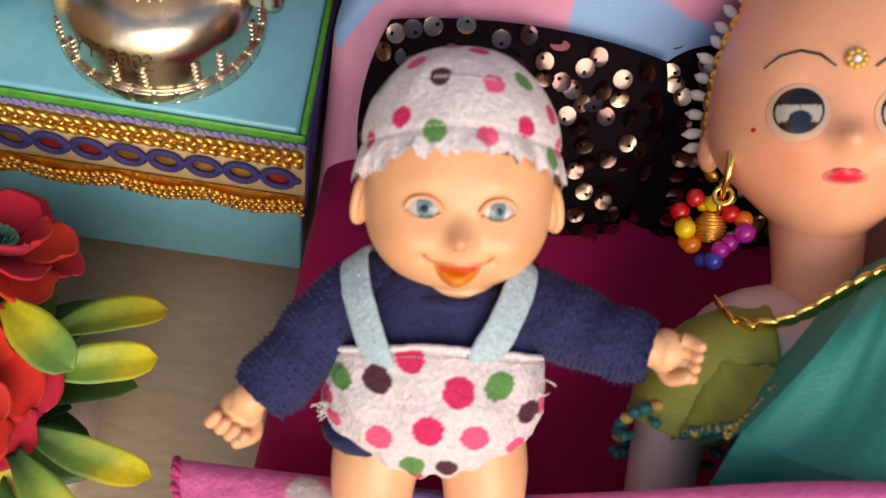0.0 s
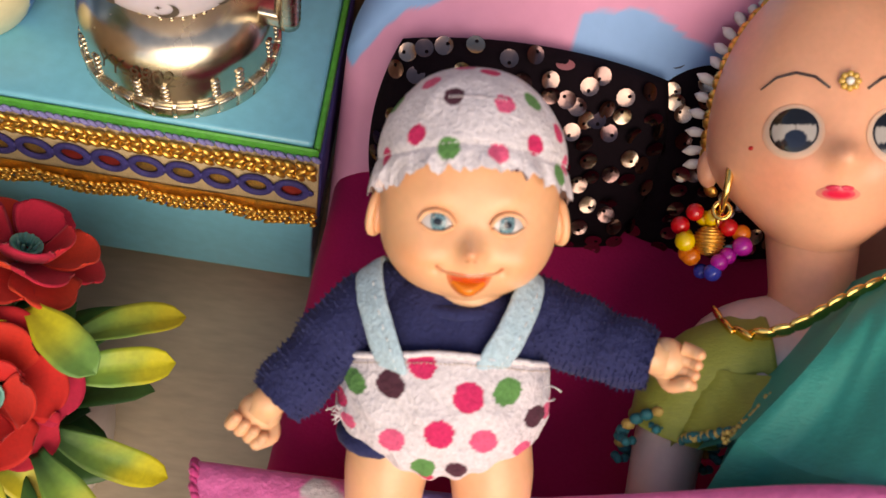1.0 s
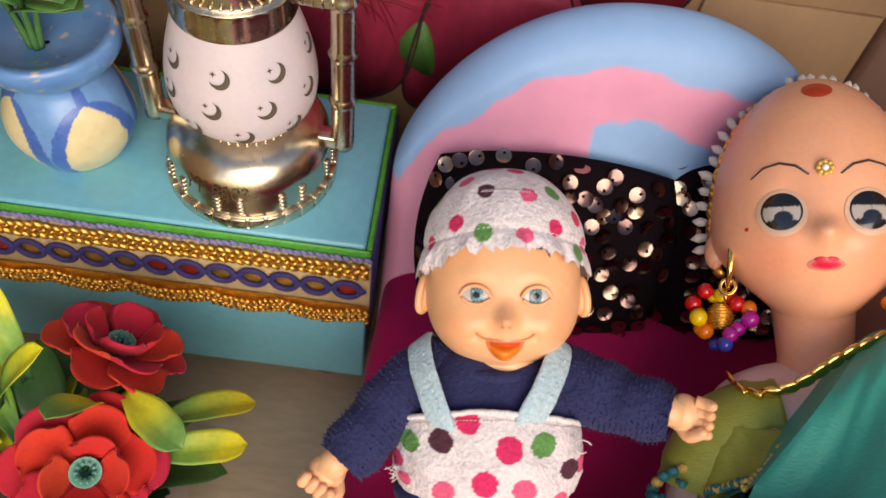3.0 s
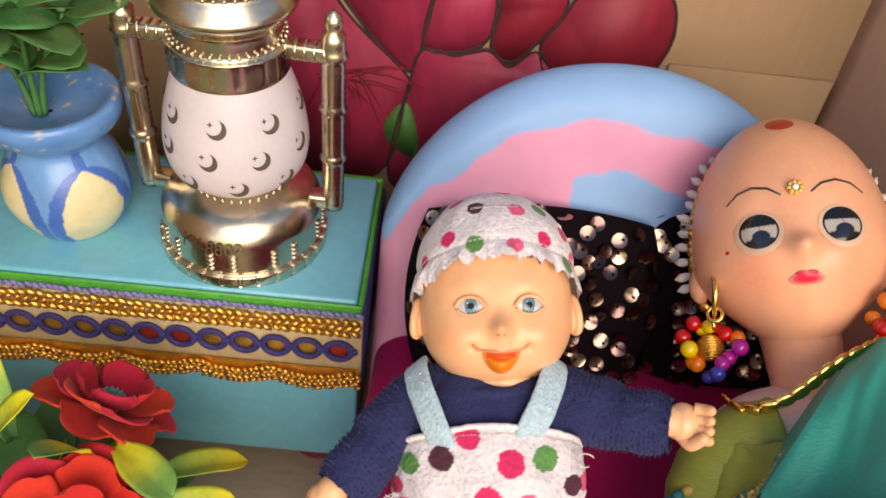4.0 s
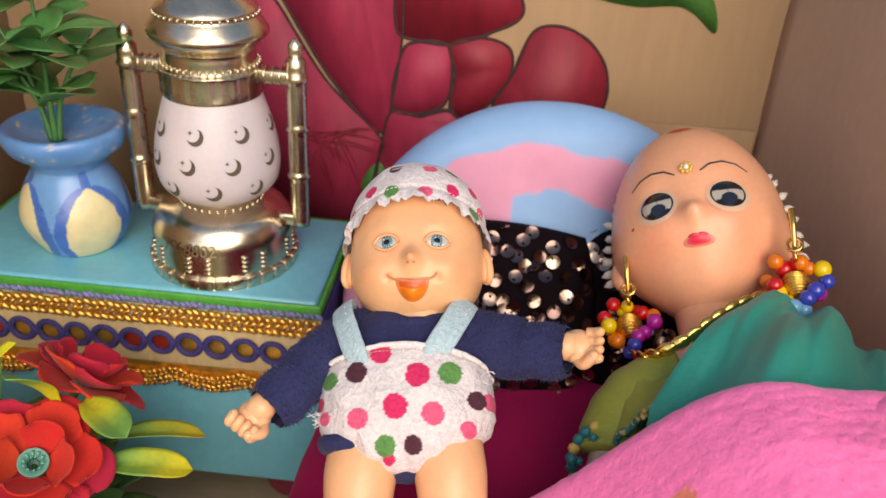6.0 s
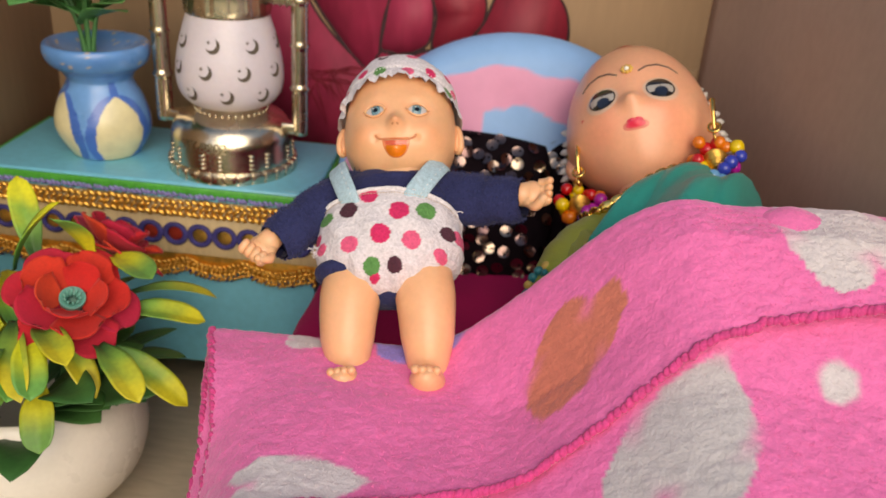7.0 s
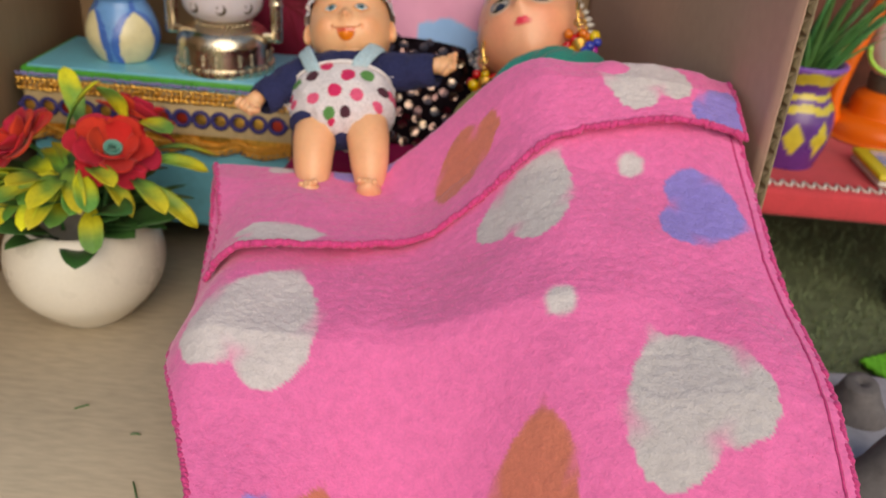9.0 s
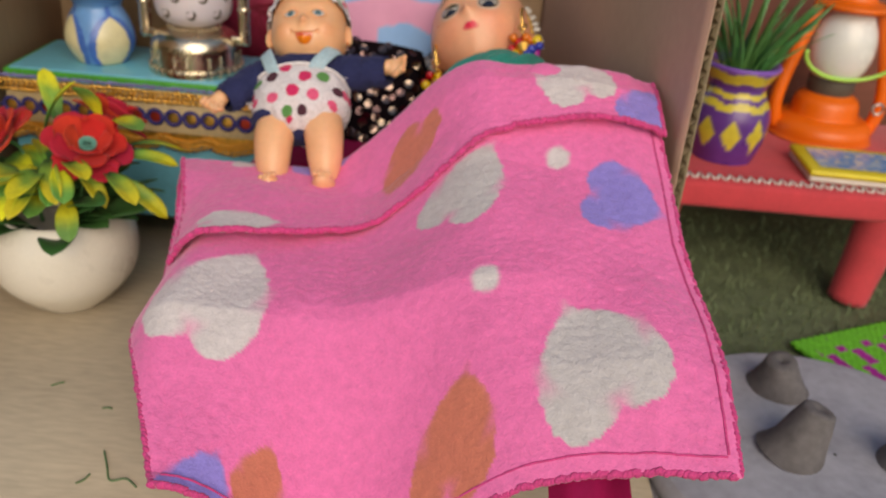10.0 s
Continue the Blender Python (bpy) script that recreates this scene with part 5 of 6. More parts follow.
for sg in (-1, 1):
    ex = sg * 0.0080
    face_disc(ex, 0.0, 0.0041, lambda u, v, p: (0.74, 0.36, 0.19), 0.0004, 0, 0.70, sg * -5)
    face_disc(ex, 0.0, 0.0037, lambda u, v, p: (0.52, 0.49, 0.47) if v < 0.93 else (0.56, 0.30, 0.2), 0.0013, 3, 0.62, sg * -5)
    face_disc(ex - sg * 0.0002, 0.0, 0.0026, iris, 0.0017, 3, 0.9)
    # white dot painted on as the eye's glint
    face_disc(ex - 0.0007, 0.0009, 0.00042, lambda u, v, p: (0.9, 0.9, 0.9), 0.0019, 3, 1.0, 0, 4)
    # upper and lower lids
    for lid, rad in (((-0.0040, -0.0003), (-0.0026, 0.0017), (0, 0.0025), (0.0026, 0.0017), (0.0040, -0.0003)), 0.00055), (((-0.0036, -0.0009), (-0.0018, -0.0021), (0.0, -0.0024), (0.0018, -0.0021), (0.0036, -0.0009)), 0.0004):
        tube(bm, spline([baby_pt(ex + x, y, 0.0007) for x, y in lid], 5), rad, 7, lerp(BSK, BLUSH, 0.25), 0)


def mouth(r, y0, colf, lift, up, down):
    def f(u, v):
        a = 2 * math.pi * u
        s = math.sin(a)
        return baby_pt(r * v * math.cos(a), y0 + r * v * s * (up if s > 0 else down) + 0.0014 * (v * math.cos(a)) ** 2, lift * (1 - 0.9 * v * v))
    surf(bm, 36, 12, f, colf, 3, wrap=True)


mouth(0.0052, -0.0132, lambda u, v, p: (0.60, 0.07, 0.008) if v < 0.8 else (0.70, 0.19, 0.06), 0.0006, 0.28, 0.98)
mouth(0.0039, -0.0157, lambda u, v, p: (0.90, 0.23, 0.012), 0.0026, 0.42, 0.62)
tube(bm, spline([baby_pt(x, y, 0.0001) for x, y in ((-0.0076, -0.0102), (-0.0064, -0.0113), (-0.0040, -0.0120), (0, -0.0124), (0.0040, -0.0120), (0.0064, -0.0113), (0.0076, -0.0102))], 4), 0.00042, 7, (0.62, 0.22, 0.09), 0)
for sg in (-1, 1):
    face_disc(sg * 0.0009, -0.0079, 0.00045, lambda u, v, p: (0.62, 0.24, 0.1), 0.0001, 0, 0.7, 0, 4)

# spotted cotton
DOT_COL = ((0.66, 0.035, 0.13), (0.10, 0.27, 0.08), (0.085, 0.030, 0.045), (0.74, 0.11, 0.22))
COTTON, COTTON_SHADE = (0.76, 0.72, 0.73), (0.66, 0.60, 0.63)


def spotted(q, dots, flat):
    w = 0.0003 * wob(q, 900)
    for c, k, r in dots:
        d = math.hypot(q.x - c.x, q.y - c.y) if flat else (q - c).length
        if d + w < r:
            return DOT_COL[k]
    return lerp(COTTON, COTTON_SHADE, 0.5 + 0.5 * math.sin(q.y * 9000) * wob(q, 300, 4))


# cap: gathered dome with a ragged ruffle
CAPR, CAPH, CAPP = 0.0240, 0.0332, 2.3


def cap_hem(a):
    s = math.sin(a)
    return 0.0030 + 0.0098 * max(s, 0) ** 1.6 - 0.0085 * max(-s, 0) ** 1.3


def cap_surface(u, v):
    a = 2 * math.pi * u
    h = cap_hem(a) / CAPH
    top = math.acos(max(-1, min(1, math.copysign(abs(h) ** (CAPP / 2), h))))
    ph = top * v
    c = math.cos(ph)
    y = CAPH * math.copysign(abs(c) ** (2 / CAPP), c)
    r = CAPR * abs(math.sin(ph)) ** (2 / CAPP)
    e = Vector((math.cos(a) * 3, math.sin(a) * 3, 0))
    ruff = step(v, 0.86, 1.0)
    wild = 0.5 + 0.9 * wob(e, 0.8, 6)
    r -= 0.0005 * math.exp(-((v - 0.86) / 0.02) ** 2)
    r += ruff * (0.0006 + wild * (0.0013 * math.sin(a * 13 + 5.0 * wob(e, 1.0)) + 0.0004 * math.sin(a * 31 + 6 * wob(e, 1.3, 3))))
    r += 0.0009 * wob(e + Vector((0, 0, v * 4)), 0.9) * step(v, 0.1, 0.4)
    tooth = wob(e * 3.5, 1.0, 2) + 0.5 * wob(e * 8, 1.0, 5)
    y -= step(v, 0.88, 1.0) * 0.0021 * tooth
    return BM @ Vector((BC.x + r * math.cos(a), y, BC.z + 0.0003 + r * 0.985 * math.sin(a)))


def on_cap(x, y):
    r = CAPR * max(1 - abs(y / CAPH) ** CAPP, 0) ** (1 / CAPP)
    return Vector((x, y, BC.z + math.sqrt(max(r * r - x * x, 0))))


cap_dots = [(on_cap(x, y), k, 0.0024 if k != 1 else 0.0026) for x, y, k in
            ((-0.0106, 0.0294, 3), (-0.0057, 0.0273, 2), (0.0055, 0.0261, 3), (0.0124, 0.0268, 1), (-0.0183, 0.0236, 1), (-0.0136, 0.0186, 0), (-0.0064, 0.0165, 1), (0.0044, 0.0160, 3),
             (0.0128, 0.0178, 0), (0.0185, 0.0196, 0), (-0.0205, 0.0123, 0), (0.0190, 0.0108, 1), (0.0026, 0.0325, 0), (-0.0030, 0.0330, 3), (0.0086, 0.0105, 2), (0.0212, 0.0125, 3), (-0.0215, 0.0175, 2))]
for i in range(24):
    y, a = 0.030 - 0.0014 * i, math.pi + 0.15 + (i * 1.93) % (math.pi - 0.3)
    r = CAPR * max(1 - abs(y / CAPH) ** CAPP, 0) ** (1 / CAPP)
    cap_dots.append((Vector((r * math.cos(a), y, BC.z + r * math.sin(a))), (0, 3, 1, 0, 2)[i % 5], 0.0025))
surf(bm, 380, 110, cap_surface, lambda u, v, p: spotted(BMI @ p, cap_dots, False), 1, wrap=True)
# the gathering thread above the ruffle and the seam across the crown
for i in range(46):
    u = 0.02 + 0.46 * i / 45
    tube(bm, [cap_surface(u, 0.85) + BN * 0.0004, cap_surface(u + 0.005, 0.852) + BN * 0.0004], 0.00016, 4, (0.85, 0.82, 0.82), 1)
for i in range(20):
    u = 0.19 + 0.13 * i / 19
    tube(bm, [cap_surface(u, 0.50) + BN * 0.0003, cap_surface(u + 0.002, 0.53) + BN * 0.0003], 0.00014, 4, COTTON_SHADE, 1)

# body: navy jumper under the romper
NAVY_KNIT = (0.028, 0.033, 0.100)
TC, TR = Vector((-0.0025, -0.0430, -0.0210)), Vector((0.0240, 0.0275, 0.0163))


def lump(c, r, col, power=2.0, seg=70, rings=50):
    def f(u, v):
        a, b = 2 * math.pi * u, math.pi * (v - 0.5)
        d = Vector((math.cos(a) * math.cos(b), math.sin(b), math.sin(a) * math.cos(b)))
        k = (abs(d.x) ** power + abs(d.y) ** power + abs(d.z) ** power) ** (-1 / power)
        q = c + Vector((d.x * r.x, d.y * r.y, d.z * r.z)) * k
        q += Vector((0.0004 * wob(q, 500), 0.0004 * wob(q, 500, 1), 0.0005 * wob(q, 300, 2) + 0.0008 * wob(q, 110, 3)))
        return BM @ q
    surf(bm, seg, rings, f, col, 1, wrap=True)


lump(TC, TR, NAVY_KNIT, 2.6)
ball(bm, BM @ at((0.001, -0.0205, -0.0185), (0.0105, 0.0075, 0.0100)), 24, 16, BSK, 0)
# collar roll of the jumper
tube(bm, [BM @ Vector((-0.001 + 0.0125 * math.cos(t), -0.0215 - 0.0022 * math.sin(t), -0.0195 + 0.0115 * math.sin(t))) for t in [2 * math.pi * i / 40 for i in range(40)]], 0.0018, 8, NAVY_KNIT, 1, closed=True)

# romper
RX, RZ0 = -0.0034, -0.0208
ROMPER_Y = [-0.0300, -0.0345, -0.0400, -0.0470, -0.0520, -0.0570, -0.0610, -0.0645, -0.0675, -0.0690]
ROMPER_W = [0.0245, 0.0250, 0.0265, 0.0273, 0.0274, 0.0256, 0.0205, 0.0140, 0.0080, 0.0030]
ROMPER_D = [0.0180, 0.0190, 0.0205, 0.0215, 0.0213, 0.0203, 0.0185, 0.0160, 0.0120, 0.0050]


def romper_top(a):
    return -0.0396 + 0.0080 * max(math.sin(a), 0) ** 1.2


def romper(u, v, out=0.0):
    a = 2 * math.pi * u
    y0 = romper_top(a)
    y = y0 + (-0.0690 - y0) * v
    w, d = ramp(y, ROMPER_Y[::-1], ROMPER_W[::-1]), ramp(y, ROMPER_Y[::-1], ROMPER_D[::-1])
    c, s = math.cos(a), math.sin(a)
    k = (abs(c) ** 2.3 + abs(s) ** 2.3) ** (-1 / 2.3)
    q = Vector((RX + c * k * (w + out), y, RZ0 + s * k * (d + out)))
    low = step(-y, 0.054, 0.068)
    q.z += low * 0.0011 * math.sin(q.x * 900 + 1.0) + 0.0005 * math.sin(q.x * 420 + q.y * 300) * step(v, 0.1, 0.3)
    q += Vector((0.0004 * wob(q, 400), 0.0003 * wob(q, 400, 1), 0.0006 * wob(q, 160, 2)))
    return BM @ q


romper_dots = [(Vector((x, y, 0)), k, r) for x, y, k, r in
               ((-0.0094, -0.0345, 0, 0.0033), (-0.0166, -0.0400, 2, 0.0033), (-0.0253, -0.0416, 1, 0.0028), (0.0017, -0.0414, 0, 0.0037), (0.0111, -0.0406, 1, 0.0034), (-0.0047, -0.0505, 0, 0.0036),
                (-0.0157, -0.0535, 3, 0.0031), (0.0061, -0.0526, 3, 0.0033), (0.0187, -0.0483, 2, 0.0028), (0.0228, -0.0482, 3, 0.0026), (-0.0292, -0.0480, 0, 0.0022), (-0.0267, -0.0525, 3, 0.0020),
                (-0.0079, -0.0613, 1, 0.0030), (0.0002, -0.0613, 2, 0.0027), (-0.0070, -0.0648, 0, 0.0018), (0.0161, -0.0568, 3, 0.0024))]
surf(bm, 300, 130, romper, lambda u, v, p: spotted(BMI @ p, romper_dots, True), 1, wrap=True)
tube(bm, [romper(i / 90, 0.004, 0.0002) for i in range(90)], 0.0008, 8, COTTON, 1, closed=True)
for i in range(60):
    u = 0.06 + 0.38 * i / 59
    tube(bm, [romper(u, 0.055, 0.0004), romper(u + 0.0042, 0.055, 0.0004)], 0.00016, 4, (0.62, 0.50, 0.40), 1)


def ribbon(pts, wdt):
    """A flat felt strap with rounded edges, lying on the chest."""
    pts = spline([Vector(p) for p in pts], 8)
    n = len(pts) - 1

    def f(u, v):
        i = min(round(v * n), n)
        p, q = pts[max(i - 1, 0)], pts[min(i + 1, n)]
        d = (q - p).normalized()
        outw = (pts[i] - Vector((-0.0025, -0.040, -0.026))).normalized()
        outw = (outw - d * outw.dot(d)).normalized()
        s = d.cross(outw).normalized()
        a = 2 * math.pi * u
        e = 0.5
        x, y = math.copysign(abs(math.cos(a)) ** e, math.cos(a)), math.sin(a)
        return BM @ (pts[i] + s * (wdt * x) + outw * (0.0009 * y + 0.0003 * wob(pts[i] + s * x * 0.003, 500)))
    surf(bm, 20, n, f, lambda u, v, p: lerp((0.37, 0.55, 0.63), (0.45, 0.60, 0.66), 0.5 + 0.5 * wob(p, 400)), 1, wrap=True)
    for i in range(4, n - 12, 3):
        p, q = pts[i], pts[i + 1]
        up = (p - Vector((-0.0025, -0.040, -0.026))).normalized()
        s = (q - p).normalized().cross(up)
        tube(bm, [BM @ (p + up * 0.001 + s * wdt * 0.45), BM @ (q + up * 0.001 + s * wdt * 0.45)], 0.00016, 4, (0.8, 0.8, 0.78), 1)


ribbon([(-0.0156, -0.0385, -0.0050), (-0.0172, -0.0340, -0.0036), (-0.0196, -0.0280, -0.0050), (-0.0224, -0.0205, -0.0098), (-0.0232, -0.0160, -0.0180), (-0.020, -0.022, -0.033)], 0.0040)
ribbon([(0.0060, -0.0375, -0.0048), (0.0076, -0.0330, -0.0034), (0.0108, -0.0275, -0.0046), (0.0146, -0.0200, -0.0096), (0.0164, -0.0155, -0.0180), (0.016, -0.022, -0.033)], 0.0041)

# arms with loose terry sleeves, vinyl hands
for sg, keys, hand, way in ((-1, ((-0.008, -0.0265, -0.0215), (-0.0215, -0.0275, -0.0205), (-0.0345, -0.0385, -0.0150), (-0.0445, -0.0490, -0.0100)), (-0.0482, -0.0515, -0.0085), (-0.6, -0.8, 0.1)),
                            (1, ((0.004, -0.0265, -0.0215), (0.0180, -0.0275, -0.0205), (0.0330, -0.0315, -0.0150), (0.0465, -0.0335, -0.0100)), (0.0492, -0.0325, -0.0085), (0.97, -0.12, 0.2))):
    pts = spline(keys, 12)
    n = len(pts) - 1

    def sleeve(u, v, out=0.0):
        i = min(round(v * n), n)
        c = pts[i]
        e = (pts[min(i + 1, n)] - pts[max(i - 1, 0)]).normalized()
        s = e.cross(Vector((0, 0, 1))).normalized()
        w = s.cross(e)
        a = 2 * math.pi * u
        r = ramp(v, [0, 0.3, 0.6, 0.9, 1.0], [0.0098, 0.0104, 0.0090, 0.0078, 0.0070]) + out
        r *= 1 + 0.05 * math.sin(v * 24 + 2 * math.sin(a)) * step(v, 0.35, 0.6) + 0.07 * wob(c + s * math.cos(a) * 0.01, 160)
        q = c + s * (math.cos(a) * r * 1.05) + w * (math.sin(a) * r * 0.95)
        return BM @ (q + Vector((0.0004 * wob(q, 900), 0.0004 * wob(q, 900, 1), 0.0005 * wob(q, 700, 2))))
    surf(bm, 76, n, sleeve, NAVY_KNIT, 1, wrap=True)
    # inside of the cuff: the knit's navy halved to paint the shade within
    surf(bm, 60, 4, lambda u, v: sleeve(u, 1.0, -0.0007 - 0.0012 * v) - (BM.to_3x3() @ (pts[n] - pts[n - 2])) * (1.5 * v), (0.014, 0.016, 0.05), 1, wrap=True)
    # loops of the towelling stand up from the cloth
    rnd = random.Random(40 + sg)
    for i in range(2600):
        u, v = rnd.random(), rnd.uniform(0.1, 1.0)
        p = sleeve(u, v)
        o = (sleeve(u, v, 0.003) - p).normalized()
        t = o.orthogonal().normalized() * 0.00022
        tip = p + o * rnd.uniform(0.0004, 0.0010) + Vector([rnd.gauss(0, 0.0003) for _ in range(3)])
        vs = [bm.verts.new(w) for w in (p - t, p + t, tip)]
        lay = paint(bm)
        for w in vs:
            w[lay] = (*lerp(NAVY_KNIT, (0.05, 0.06, 0.16), rnd.random()), 1)
        bm.faces.new(vs).material_index = 1
    fp, way = Vector(hand), Vector(way).normalized()
    sidev = Vector((-way.y, way.x, 0))
    upv = Vector((0, 0, 1))
    tube(bm, [BM @ (fp - way * 0.008), BM @ fp], [0.0040 * 1.03, 0.0046 * 1.03], 16, BSK, 0)
    ball(bm, BM @ frame_of(fp, way, sidev, way.cross(sidev)) @ at((0, 0, 0), (0.0052, 0.0054, 0.0042)), 18, 14, BSK, 0)
    for k in range(4):
        root = fp + way * 0.0028 + sidev * (0.0027 * (k - 1.5)) + upv * 0.0012
        if sg < 0:
            fing = (root, root + way * 0.0018 + upv * 0.0004, root + way * 0.0020 + upv * 0.0022, root - way * 0.0004 + upv * 0.0030)
        else:
            fing = (root, root + way * (0.0020 + 0.0005 * (k in (1, 2))) + upv * 0.0008, root + way * 0.0034 + upv * 0.0022)
        fp_ = spline([BM @ p for p in fing], 5)
        tube(bm, fp_, [0.0018 - 0.0003 * i / len(fp_) for i in range(len(fp_))], 10, BSK, 0)
        ball(bm, at(fp_[-1], 0.00145), 10, 8, lerp(BSK, BLUSH, 0.4), 0)
    th = spline([BM @ p for p in (fp + sidev * 0.004 * -sg, fp + sidev * 0.0058 * -sg + way * 0.002 + upv * 0.002, fp + sidev * 0.0036 * -sg + way * 0.0045 + upv * 0.0042)], 5)
    tube(bm, th, 0.0018, 10, BSK, 0)
    ball(bm, at(th[-1], 0.0018), 10, 8, BSK, 0)

# legs
for sg in (-1, 1):
    pts = spline([BM @ Vector((RX + x * sg, y, z)) for x, y, z in ((0.0115, -0.054, -0.0190), (0.0135, -0.068, -0.0165), (0.0142, -0.082, -0.0175), (0.0140, -0.096, -0.0215))], 8)
    n = len(pts) - 1
    tube(bm, pts, [ramp(i / n, [0, 0.35, 0.7, 0.85, 1], [0.0112, 0.0112, 0.0098, 0.0080, 0.0068]) for i in range(n + 1)], 28, BSK, 0)
    fx = RX + sg * 0.0142
    ball(bm, BM @ at((fx, -0.0995, -0.0165), (0.0064, 0.0055, 0.0110)), 18, 14, BSK, 0)
    for k in range(4):
        ball(bm, BM @ at((fx + sg * (-0.0035 + 0.0024 * k), -0.0975, -0.0058 - 0.0008 * k), 0.0016), 10, 8, BSK, 0)
lump(Vector((RX - 0.0150, -0.0590, -0.0180)), Vector((0.0120, 0.0052, 0.0132)), NAVY_KNIT, 2.0, 36, 20)
rnd = random.Random(77)
for k in range(14):
    c = Vector((-0.0292 + 0.001 * rnd.random(), -0.0500 - 0.0012 * (k % 4), -0.0120))
    tube(bm, [BM @ c, BM @ (c + Vector((-0.0035 * rnd.random(), 0.002 * rnd.uniform(-1, 1), 0.001)))], 0.00015, 4, COTTON, 1)
tube(bm, [BM @ Vector((0.0222 + 0.0022 * math.cos(t), -0.0418 + 0.0018 * math.sin(t), -0.006 + 0.001 * math.sin(2 * t))) for t in [0.5 + 4.6 * i / 12 for i in range(13)]], 0.0002, 5, COTTON, 1)
solid("baby_doll", bm, [SKIN, CLOTH, SILK, EYE], "vinyl baby doll in a spotted cap, romper and navy jumper", "doll")

# ---- next room ----
low_table = thing("low_table", "red felt covered low table with white stitching", "table", (0.4, 0.065, -0.006))
bm = bmesh.new()
rbox(bm, 0.262, 0.56, 0.002, 0.178, 0.066, 0.0855, 0.004, 3)
for v in bm.verts:
    v.co.z += 0.0008 * wob(v.co, 30)
part("top", bm, RED_TABLE, low_table)
for x, y in ((0.446, 0.020), (0.285, 0.020), (0.545, 0.020), (0.285, 0.16), (0.545, 0.16)):
    bm = bmesh.new()
    tube(bm, spline([(x, y, 0.07), (x - 0.003, y, 0.03), (x - 0.008, y - 0.003, -0.004)], 5), [ramp(i, [0, 5, 10], [0.0175, 0.0155, 0.0140]) for i in range(11)], 18)
    part("leg", bm, RED_TABLE, low_table)
for i in range(30):
    bm = bmesh.new()
    x = 0.268 + 0.0072 * i
    tube(bm, [(x, 0.008, 0.0863), (x + 0.004, 0.0165, 0.0863)], 0.0011, 5)
    tube(bm, [(x + 0.0045, 0.016, 0.0863), (x + 0.0055, 0.0085, 0.0863)], 0.0009, 5)
    part("stitch", bm, THREAD, low_table)

PVX, PVY, PVZ = 0.334, 0.060, 0.0857
vase2 = thing("vase", "purple pottery vase with yellow bands and diamonds", "vase", (PVX, PVY, PVZ), "pottery vases")
PVM = pose(PVX, PVY, PVZ) @ Matrix.Diagonal((1.04, 1.04, 1.1, 1))


def purple(u, v, p):
    h = (PVM.inverted() @ p).z
    pu, ye = (0.12, 0.035, 0.24), (0.62, 0.50, 0.05)
    hw = h + 0.0009 * math.sin(u * 40)
    if 0.037 < hw < 0.0415 or 0.0445 < hw < 0.0475 or 0.0535 < hw < 0.061:
        return ye
    if h > 0.061:
        return (0.22, 0.09, 0.45)
    if h < 0.034:
        k = abs((u * 9) % 1.0 - 0.5) * 2
        if k * 1.3 + abs(h - 0.021) / 0.0115 < 1:
            return ye
    return pu


bm = bmesh.new()
lathe(bm, curve_prof([(0.001, 0), (0.019, 0), (0.0215, 0.002), (0.0255, 0.016), (0.0265, 0.028), (0.0245, 0.037), (0.021, 0.043), (0.019, 0.049), (0.0215, 0.055), (0.0255, 0.0615), (0.0258, 0.064), (0.022, 0.064), (0.014, 0.058), (0.001, 0.056)], 5), PVM, 120, purple)
part("body", bm, BLUE_GLAZE, vase2)
tuft = thing("grass_sprig", "tuft of green artificial grass standing in the purple vase", "plant", (PVX, PVY, PVZ + 0.06))
BLADES = [leaf_mesh("blade", 0.075, 0.0026, LEAF, 0.12, 0.4, None, 0.35, 2, 8), leaf_mesh("blade", 0.06, 0.0024, LEAF, 0.3, 0.4, None, 0.35, 2, 8)]
rnd = random.Random(21)
for i in range(38):
    a = i * 2.4
    r = 0.001 + 0.009 * rnd.random()
    piece("blade", BLADES[i % 2], leaf_pose((PVX + r * math.cos(a), PVY + r * math.sin(a), PVZ + 0.053), (0.42 * math.cos(a) + 0.12, 0.3 * math.sin(a), 1.0), rnd.uniform(-60, 60)), tuft)

OX, OY, OZ = 0.430, 0.132, 0.0857
lantern2 = thing("lantern", "orange plastic toy hurricane lantern with a milky globe", "lantern", (OX, OY, OZ))
OM = pose(OX, OY, OZ)
bm = bmesh.new()
lathe(bm, curve_prof([(0.001, 0), (0.038, 0), (0.0395, 0.003), (0.0385, 0.011), (0.033, 0.016), (0.027, 0.018), (0.026, 0.022), (0.024, 0.031), (0.017, 0.036), (0.015, 0.04)], 5), OM, 48)
part("base", bm, ORANGE, lantern2)
bm = bmesh.new()
lathe(bm, [(0.017, 0.036), (0.018, 0.040), (0.018, 0.047), (0.016, 0.049)], OM, 32)
part("burner", bm, DARK, lantern2, "dark brown burner ring")
bm = bmesh.new()
lathe(bm, curve_prof([(0.015, 0.047), (0.021, 0.055), (0.0245, 0.068), (0.0235, 0.083), (0.018, 0.096), (0.014, 0.102)], 6), OM, 40)
part("globe", bm, GLOBE, lantern2, "milky white globe")
bm = bmesh.new()
lathe(bm, curve_prof([(0.001, 0.1), (0.022, 0.1005), (0.028, 0.103), (0.027, 0.106), (0.016, 0.109), (0.015, 0.12), (0.012, 0.126), (0.001, 0.128)], 5), OM, 40)
part("cap", bm, ORANGE, lantern2)
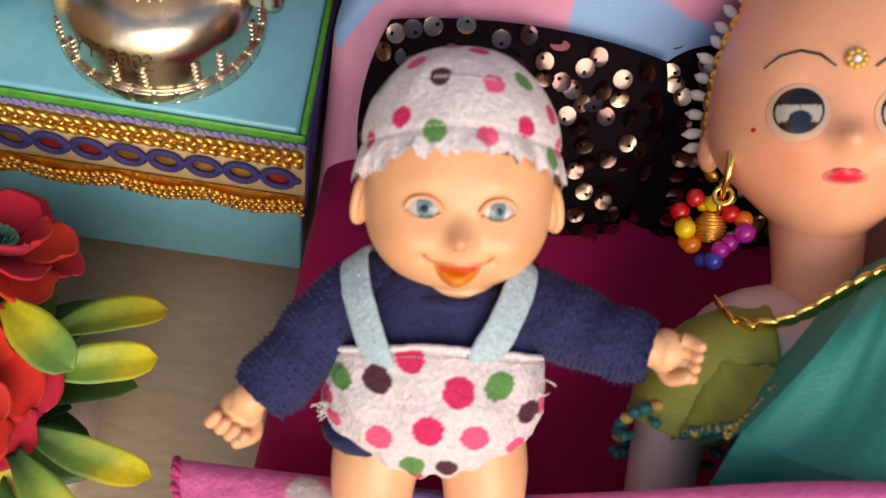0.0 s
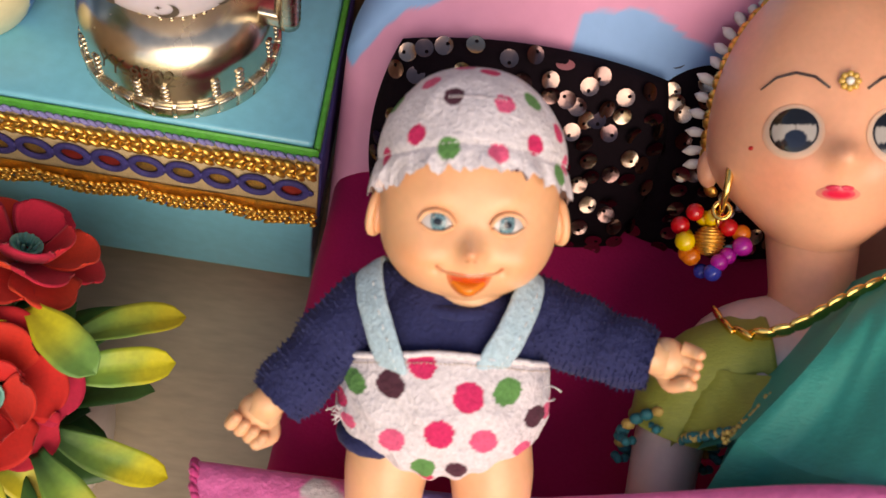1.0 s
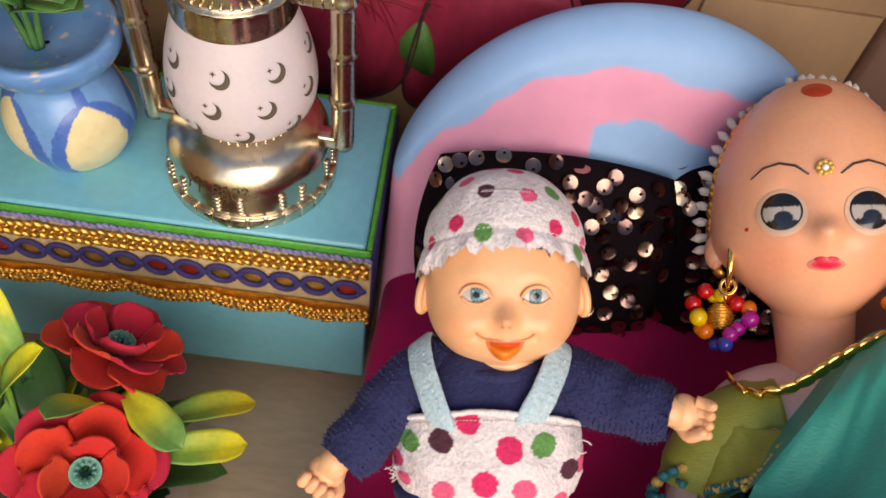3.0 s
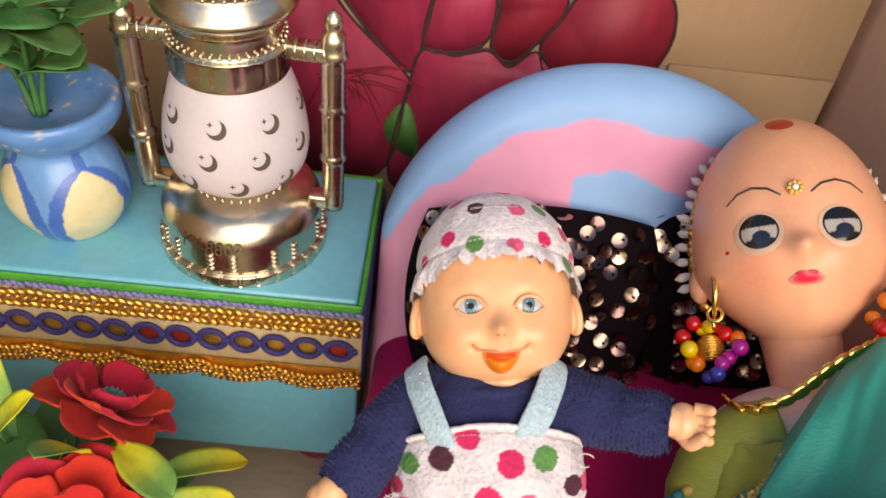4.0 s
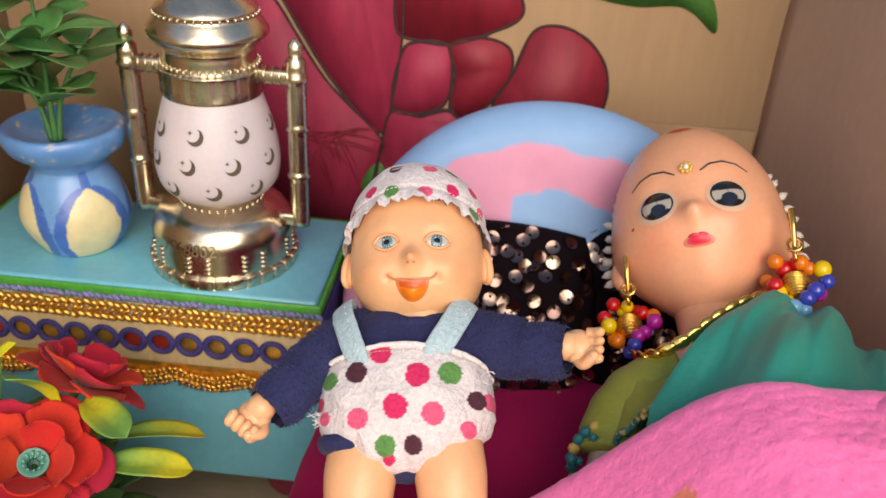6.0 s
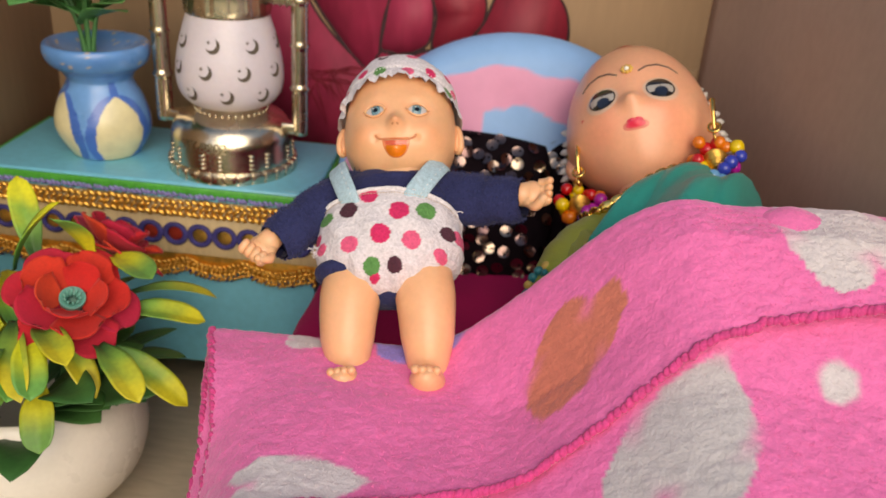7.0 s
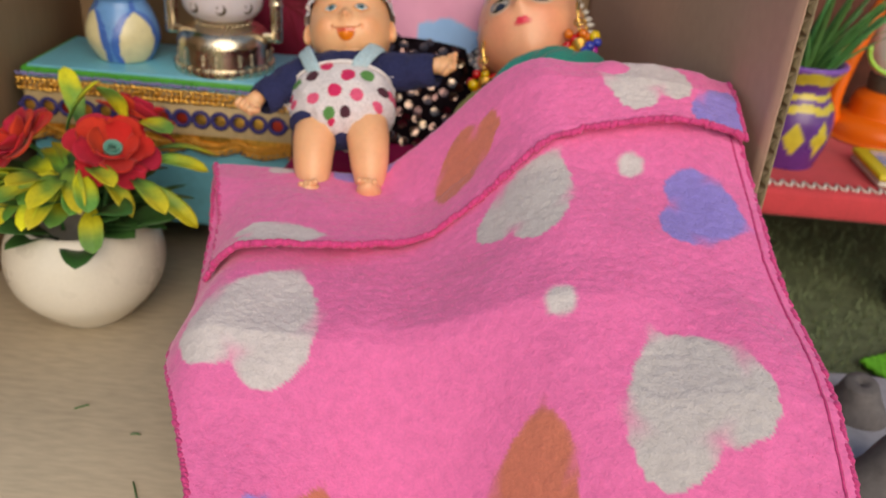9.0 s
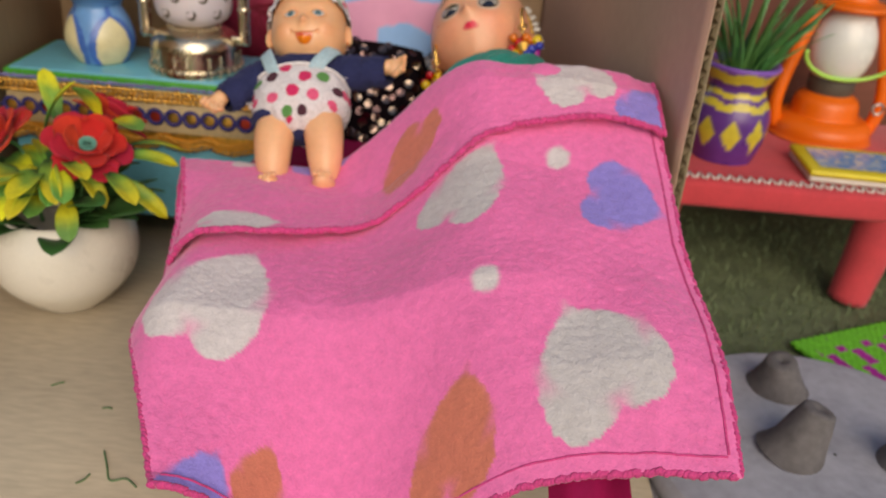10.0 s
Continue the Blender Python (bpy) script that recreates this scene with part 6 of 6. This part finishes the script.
for sg in (-1, 1):
    bm = bmesh.new()
    tube(bm, spline([OM @ Vector(p) for p in ((sg * 0.037, -0.004, 0.006), (sg * 0.0415, -0.004, 0.03), (sg * 0.034, -0.002, 0.07), (sg * 0.024, 0, 0.104))], 6), 0.0052, 12)
    part("side_tube", bm, ORANGE, lantern2)
bm = bmesh.new()
tube(bm, [OM @ Vector((0.036 * math.cos(t), -0.026 - 0.006 * math.sin(t), 0.073 + 0.022 * math.sin(t))) for t in [math.pi + math.pi * i / 24 for i in range(25)]], 0.0016, 8)
part("bail_handle", bm, LIME, lantern2, "lime green wire handle")
bm = bmesh.new()
tube(bm, [OM @ Vector((0.028 + 0.0042 * math.cos(t), -0.03, 0.033 + 0.0042 * math.sin(t))) for t in [2 * math.pi * i / 14 for i in range(14)]], 0.0012, 6, closed=True)
part("wick_knob", bm, STEEL, lantern2, "small steel wick ring")

phone = thing("toy_phone", "yellow-edged toy phone with a blue printed screen", "toy phone", (0.425, 0.042, 0.0857))
PHM = pose(0.426, 0.044, 0.0857, 0, 0, -2) @ Matrix.Diagonal((1.2, 1.5, 1.35, 1))
for nm, dims, m, lb in (("back", (-0.033, 0.033, -0.018, 0.018, 0.0, 0.0035), WHITE_PL, "off-white back shell"), ("bezel", (-0.0335, 0.0335, -0.0185, 0.0185, 0.0036, 0.0072), YELLOW, "yellow bezel")):
    bm = bmesh.new()
    rbox(bm, *dims, 0.0016, 3)
    bm.transform(PHM)
    part(nm, bm, m, phone, lb)
bm = bmesh.new()


def scr(u, v, p):
    return lerp((0.10, 0.32, 0.62), (0.5, 0.6, 0.6), 1.0 if wob((u * 7, v * 5, 2), 1.6) > 0.12 else 0.0)


surf(bm, 60, 36, lambda u, v: PHM @ Vector((-0.026 + 0.052 * u, -0.013 + 0.026 * v, 0.0075)), scr)
part("screen", bm, SCREEN, phone, "blue screen with a pale printed pattern")

stove = thing("clay_stove", "round grey clay stove slab with raised pot rests", "stove", (0.352, -0.186, -0.006))
bm = bmesh.new()
lathe(bm, curve_prof([(0.001, 0), (0.094, 0), (0.099, 0.002), (0.1005, 0.009), (0.098, 0.0145), (0.092, 0.0165), (0.06, 0.0172), (0.001, 0.0175)], 5), pose(0.352, -0.186, -0.006), 80)
for v in bm.verts:
    v.co.z += 0.0012 * wob(v.co, 35) * (v.co.z > 0.004)
part("slab", bm, GREY_CLAY, stove)
for x, y, rx, ry, h in ((0.338, -0.128, 8, -6, 0.024), (0.329, -0.186, -4, 16, 0.031), (0.39, -0.19, 6, -10, 0.026)):
    bm = bmesh.new()
    lathe(bm, curve_prof([(0.0195, 0.0), (0.0170, 0.004), (0.0142, 0.010), (0.0122, h * 0.6), (0.0098, h * 0.9), (0.0085, h), (0.0045, h + 0.0008), (0.0005, h - 0.0015)], 6), pose(x, y, 0.0085, rx, ry, 0), 36)
    for v in bm.verts:
        v.co += Vector((wob(v.co, 60), wob(v.co, 60, 1), wob(v.co, 60, 2))) * 0.0012
    part("pot_rest", bm, DARK_CLAY, stove, "sooty dark clay pot rest")

bm = bmesh.new()
RGM = pose(0.452, -0.096, -0.003, 0, 0, 26)


def rug_col(u, v, p):
    x, y = (2 * u - 1), (2 * v - 1)
    w = abs(((x * 1.1 + 0.28 * math.copysign(1, math.sin(v * 26)) * 0.5) * 2.2) % 1.0 - 0.5)
    return (0.42, 0.02, 0.30) if w < 0.17 and abs(y) < 0.8 and abs(x) < 0.85 else (0.13, 0.52, 0.03)


surf(bm, 90, 90, lambda u, v: RGM @ Vector((0.055 * (2 * u - 1), 0.07 * (2 * v - 1), 0.0035 + 0.0006 * math.sin(u * 120) * math.sin(v * 130))), rug_col)
rug = solid("rug", bm, RUG, "green and magenta crochet rug lying on the turf", "rug")
sol = rug.modifiers.new("thickness", "SOLIDIFY")
sol.thickness = 0.003

# bits of straw on the floor
for pts in (((-0.026, -0.222), (-0.020, -0.233), (-0.015, -0.242), (-0.008, -0.240), (-0.001, -0.245)), ((-0.040, -0.190), (-0.037, -0.189), (-0.035, -0.190)), ((-0.075, -0.175), (-0.071, -0.172), (-0.069, -0.171)),
            ((-0.030, -0.246), (-0.027, -0.243), (-0.026, -0.239))):
    bm = bmesh.new()
    tube(bm, spline([(x, y, 0.0007) for x, y in pts], 5), 0.00045, 5)
    solid("straw", bm, STEM, "tiny green grass clipping on the cardboard floor", "litter", group="grass clippings")
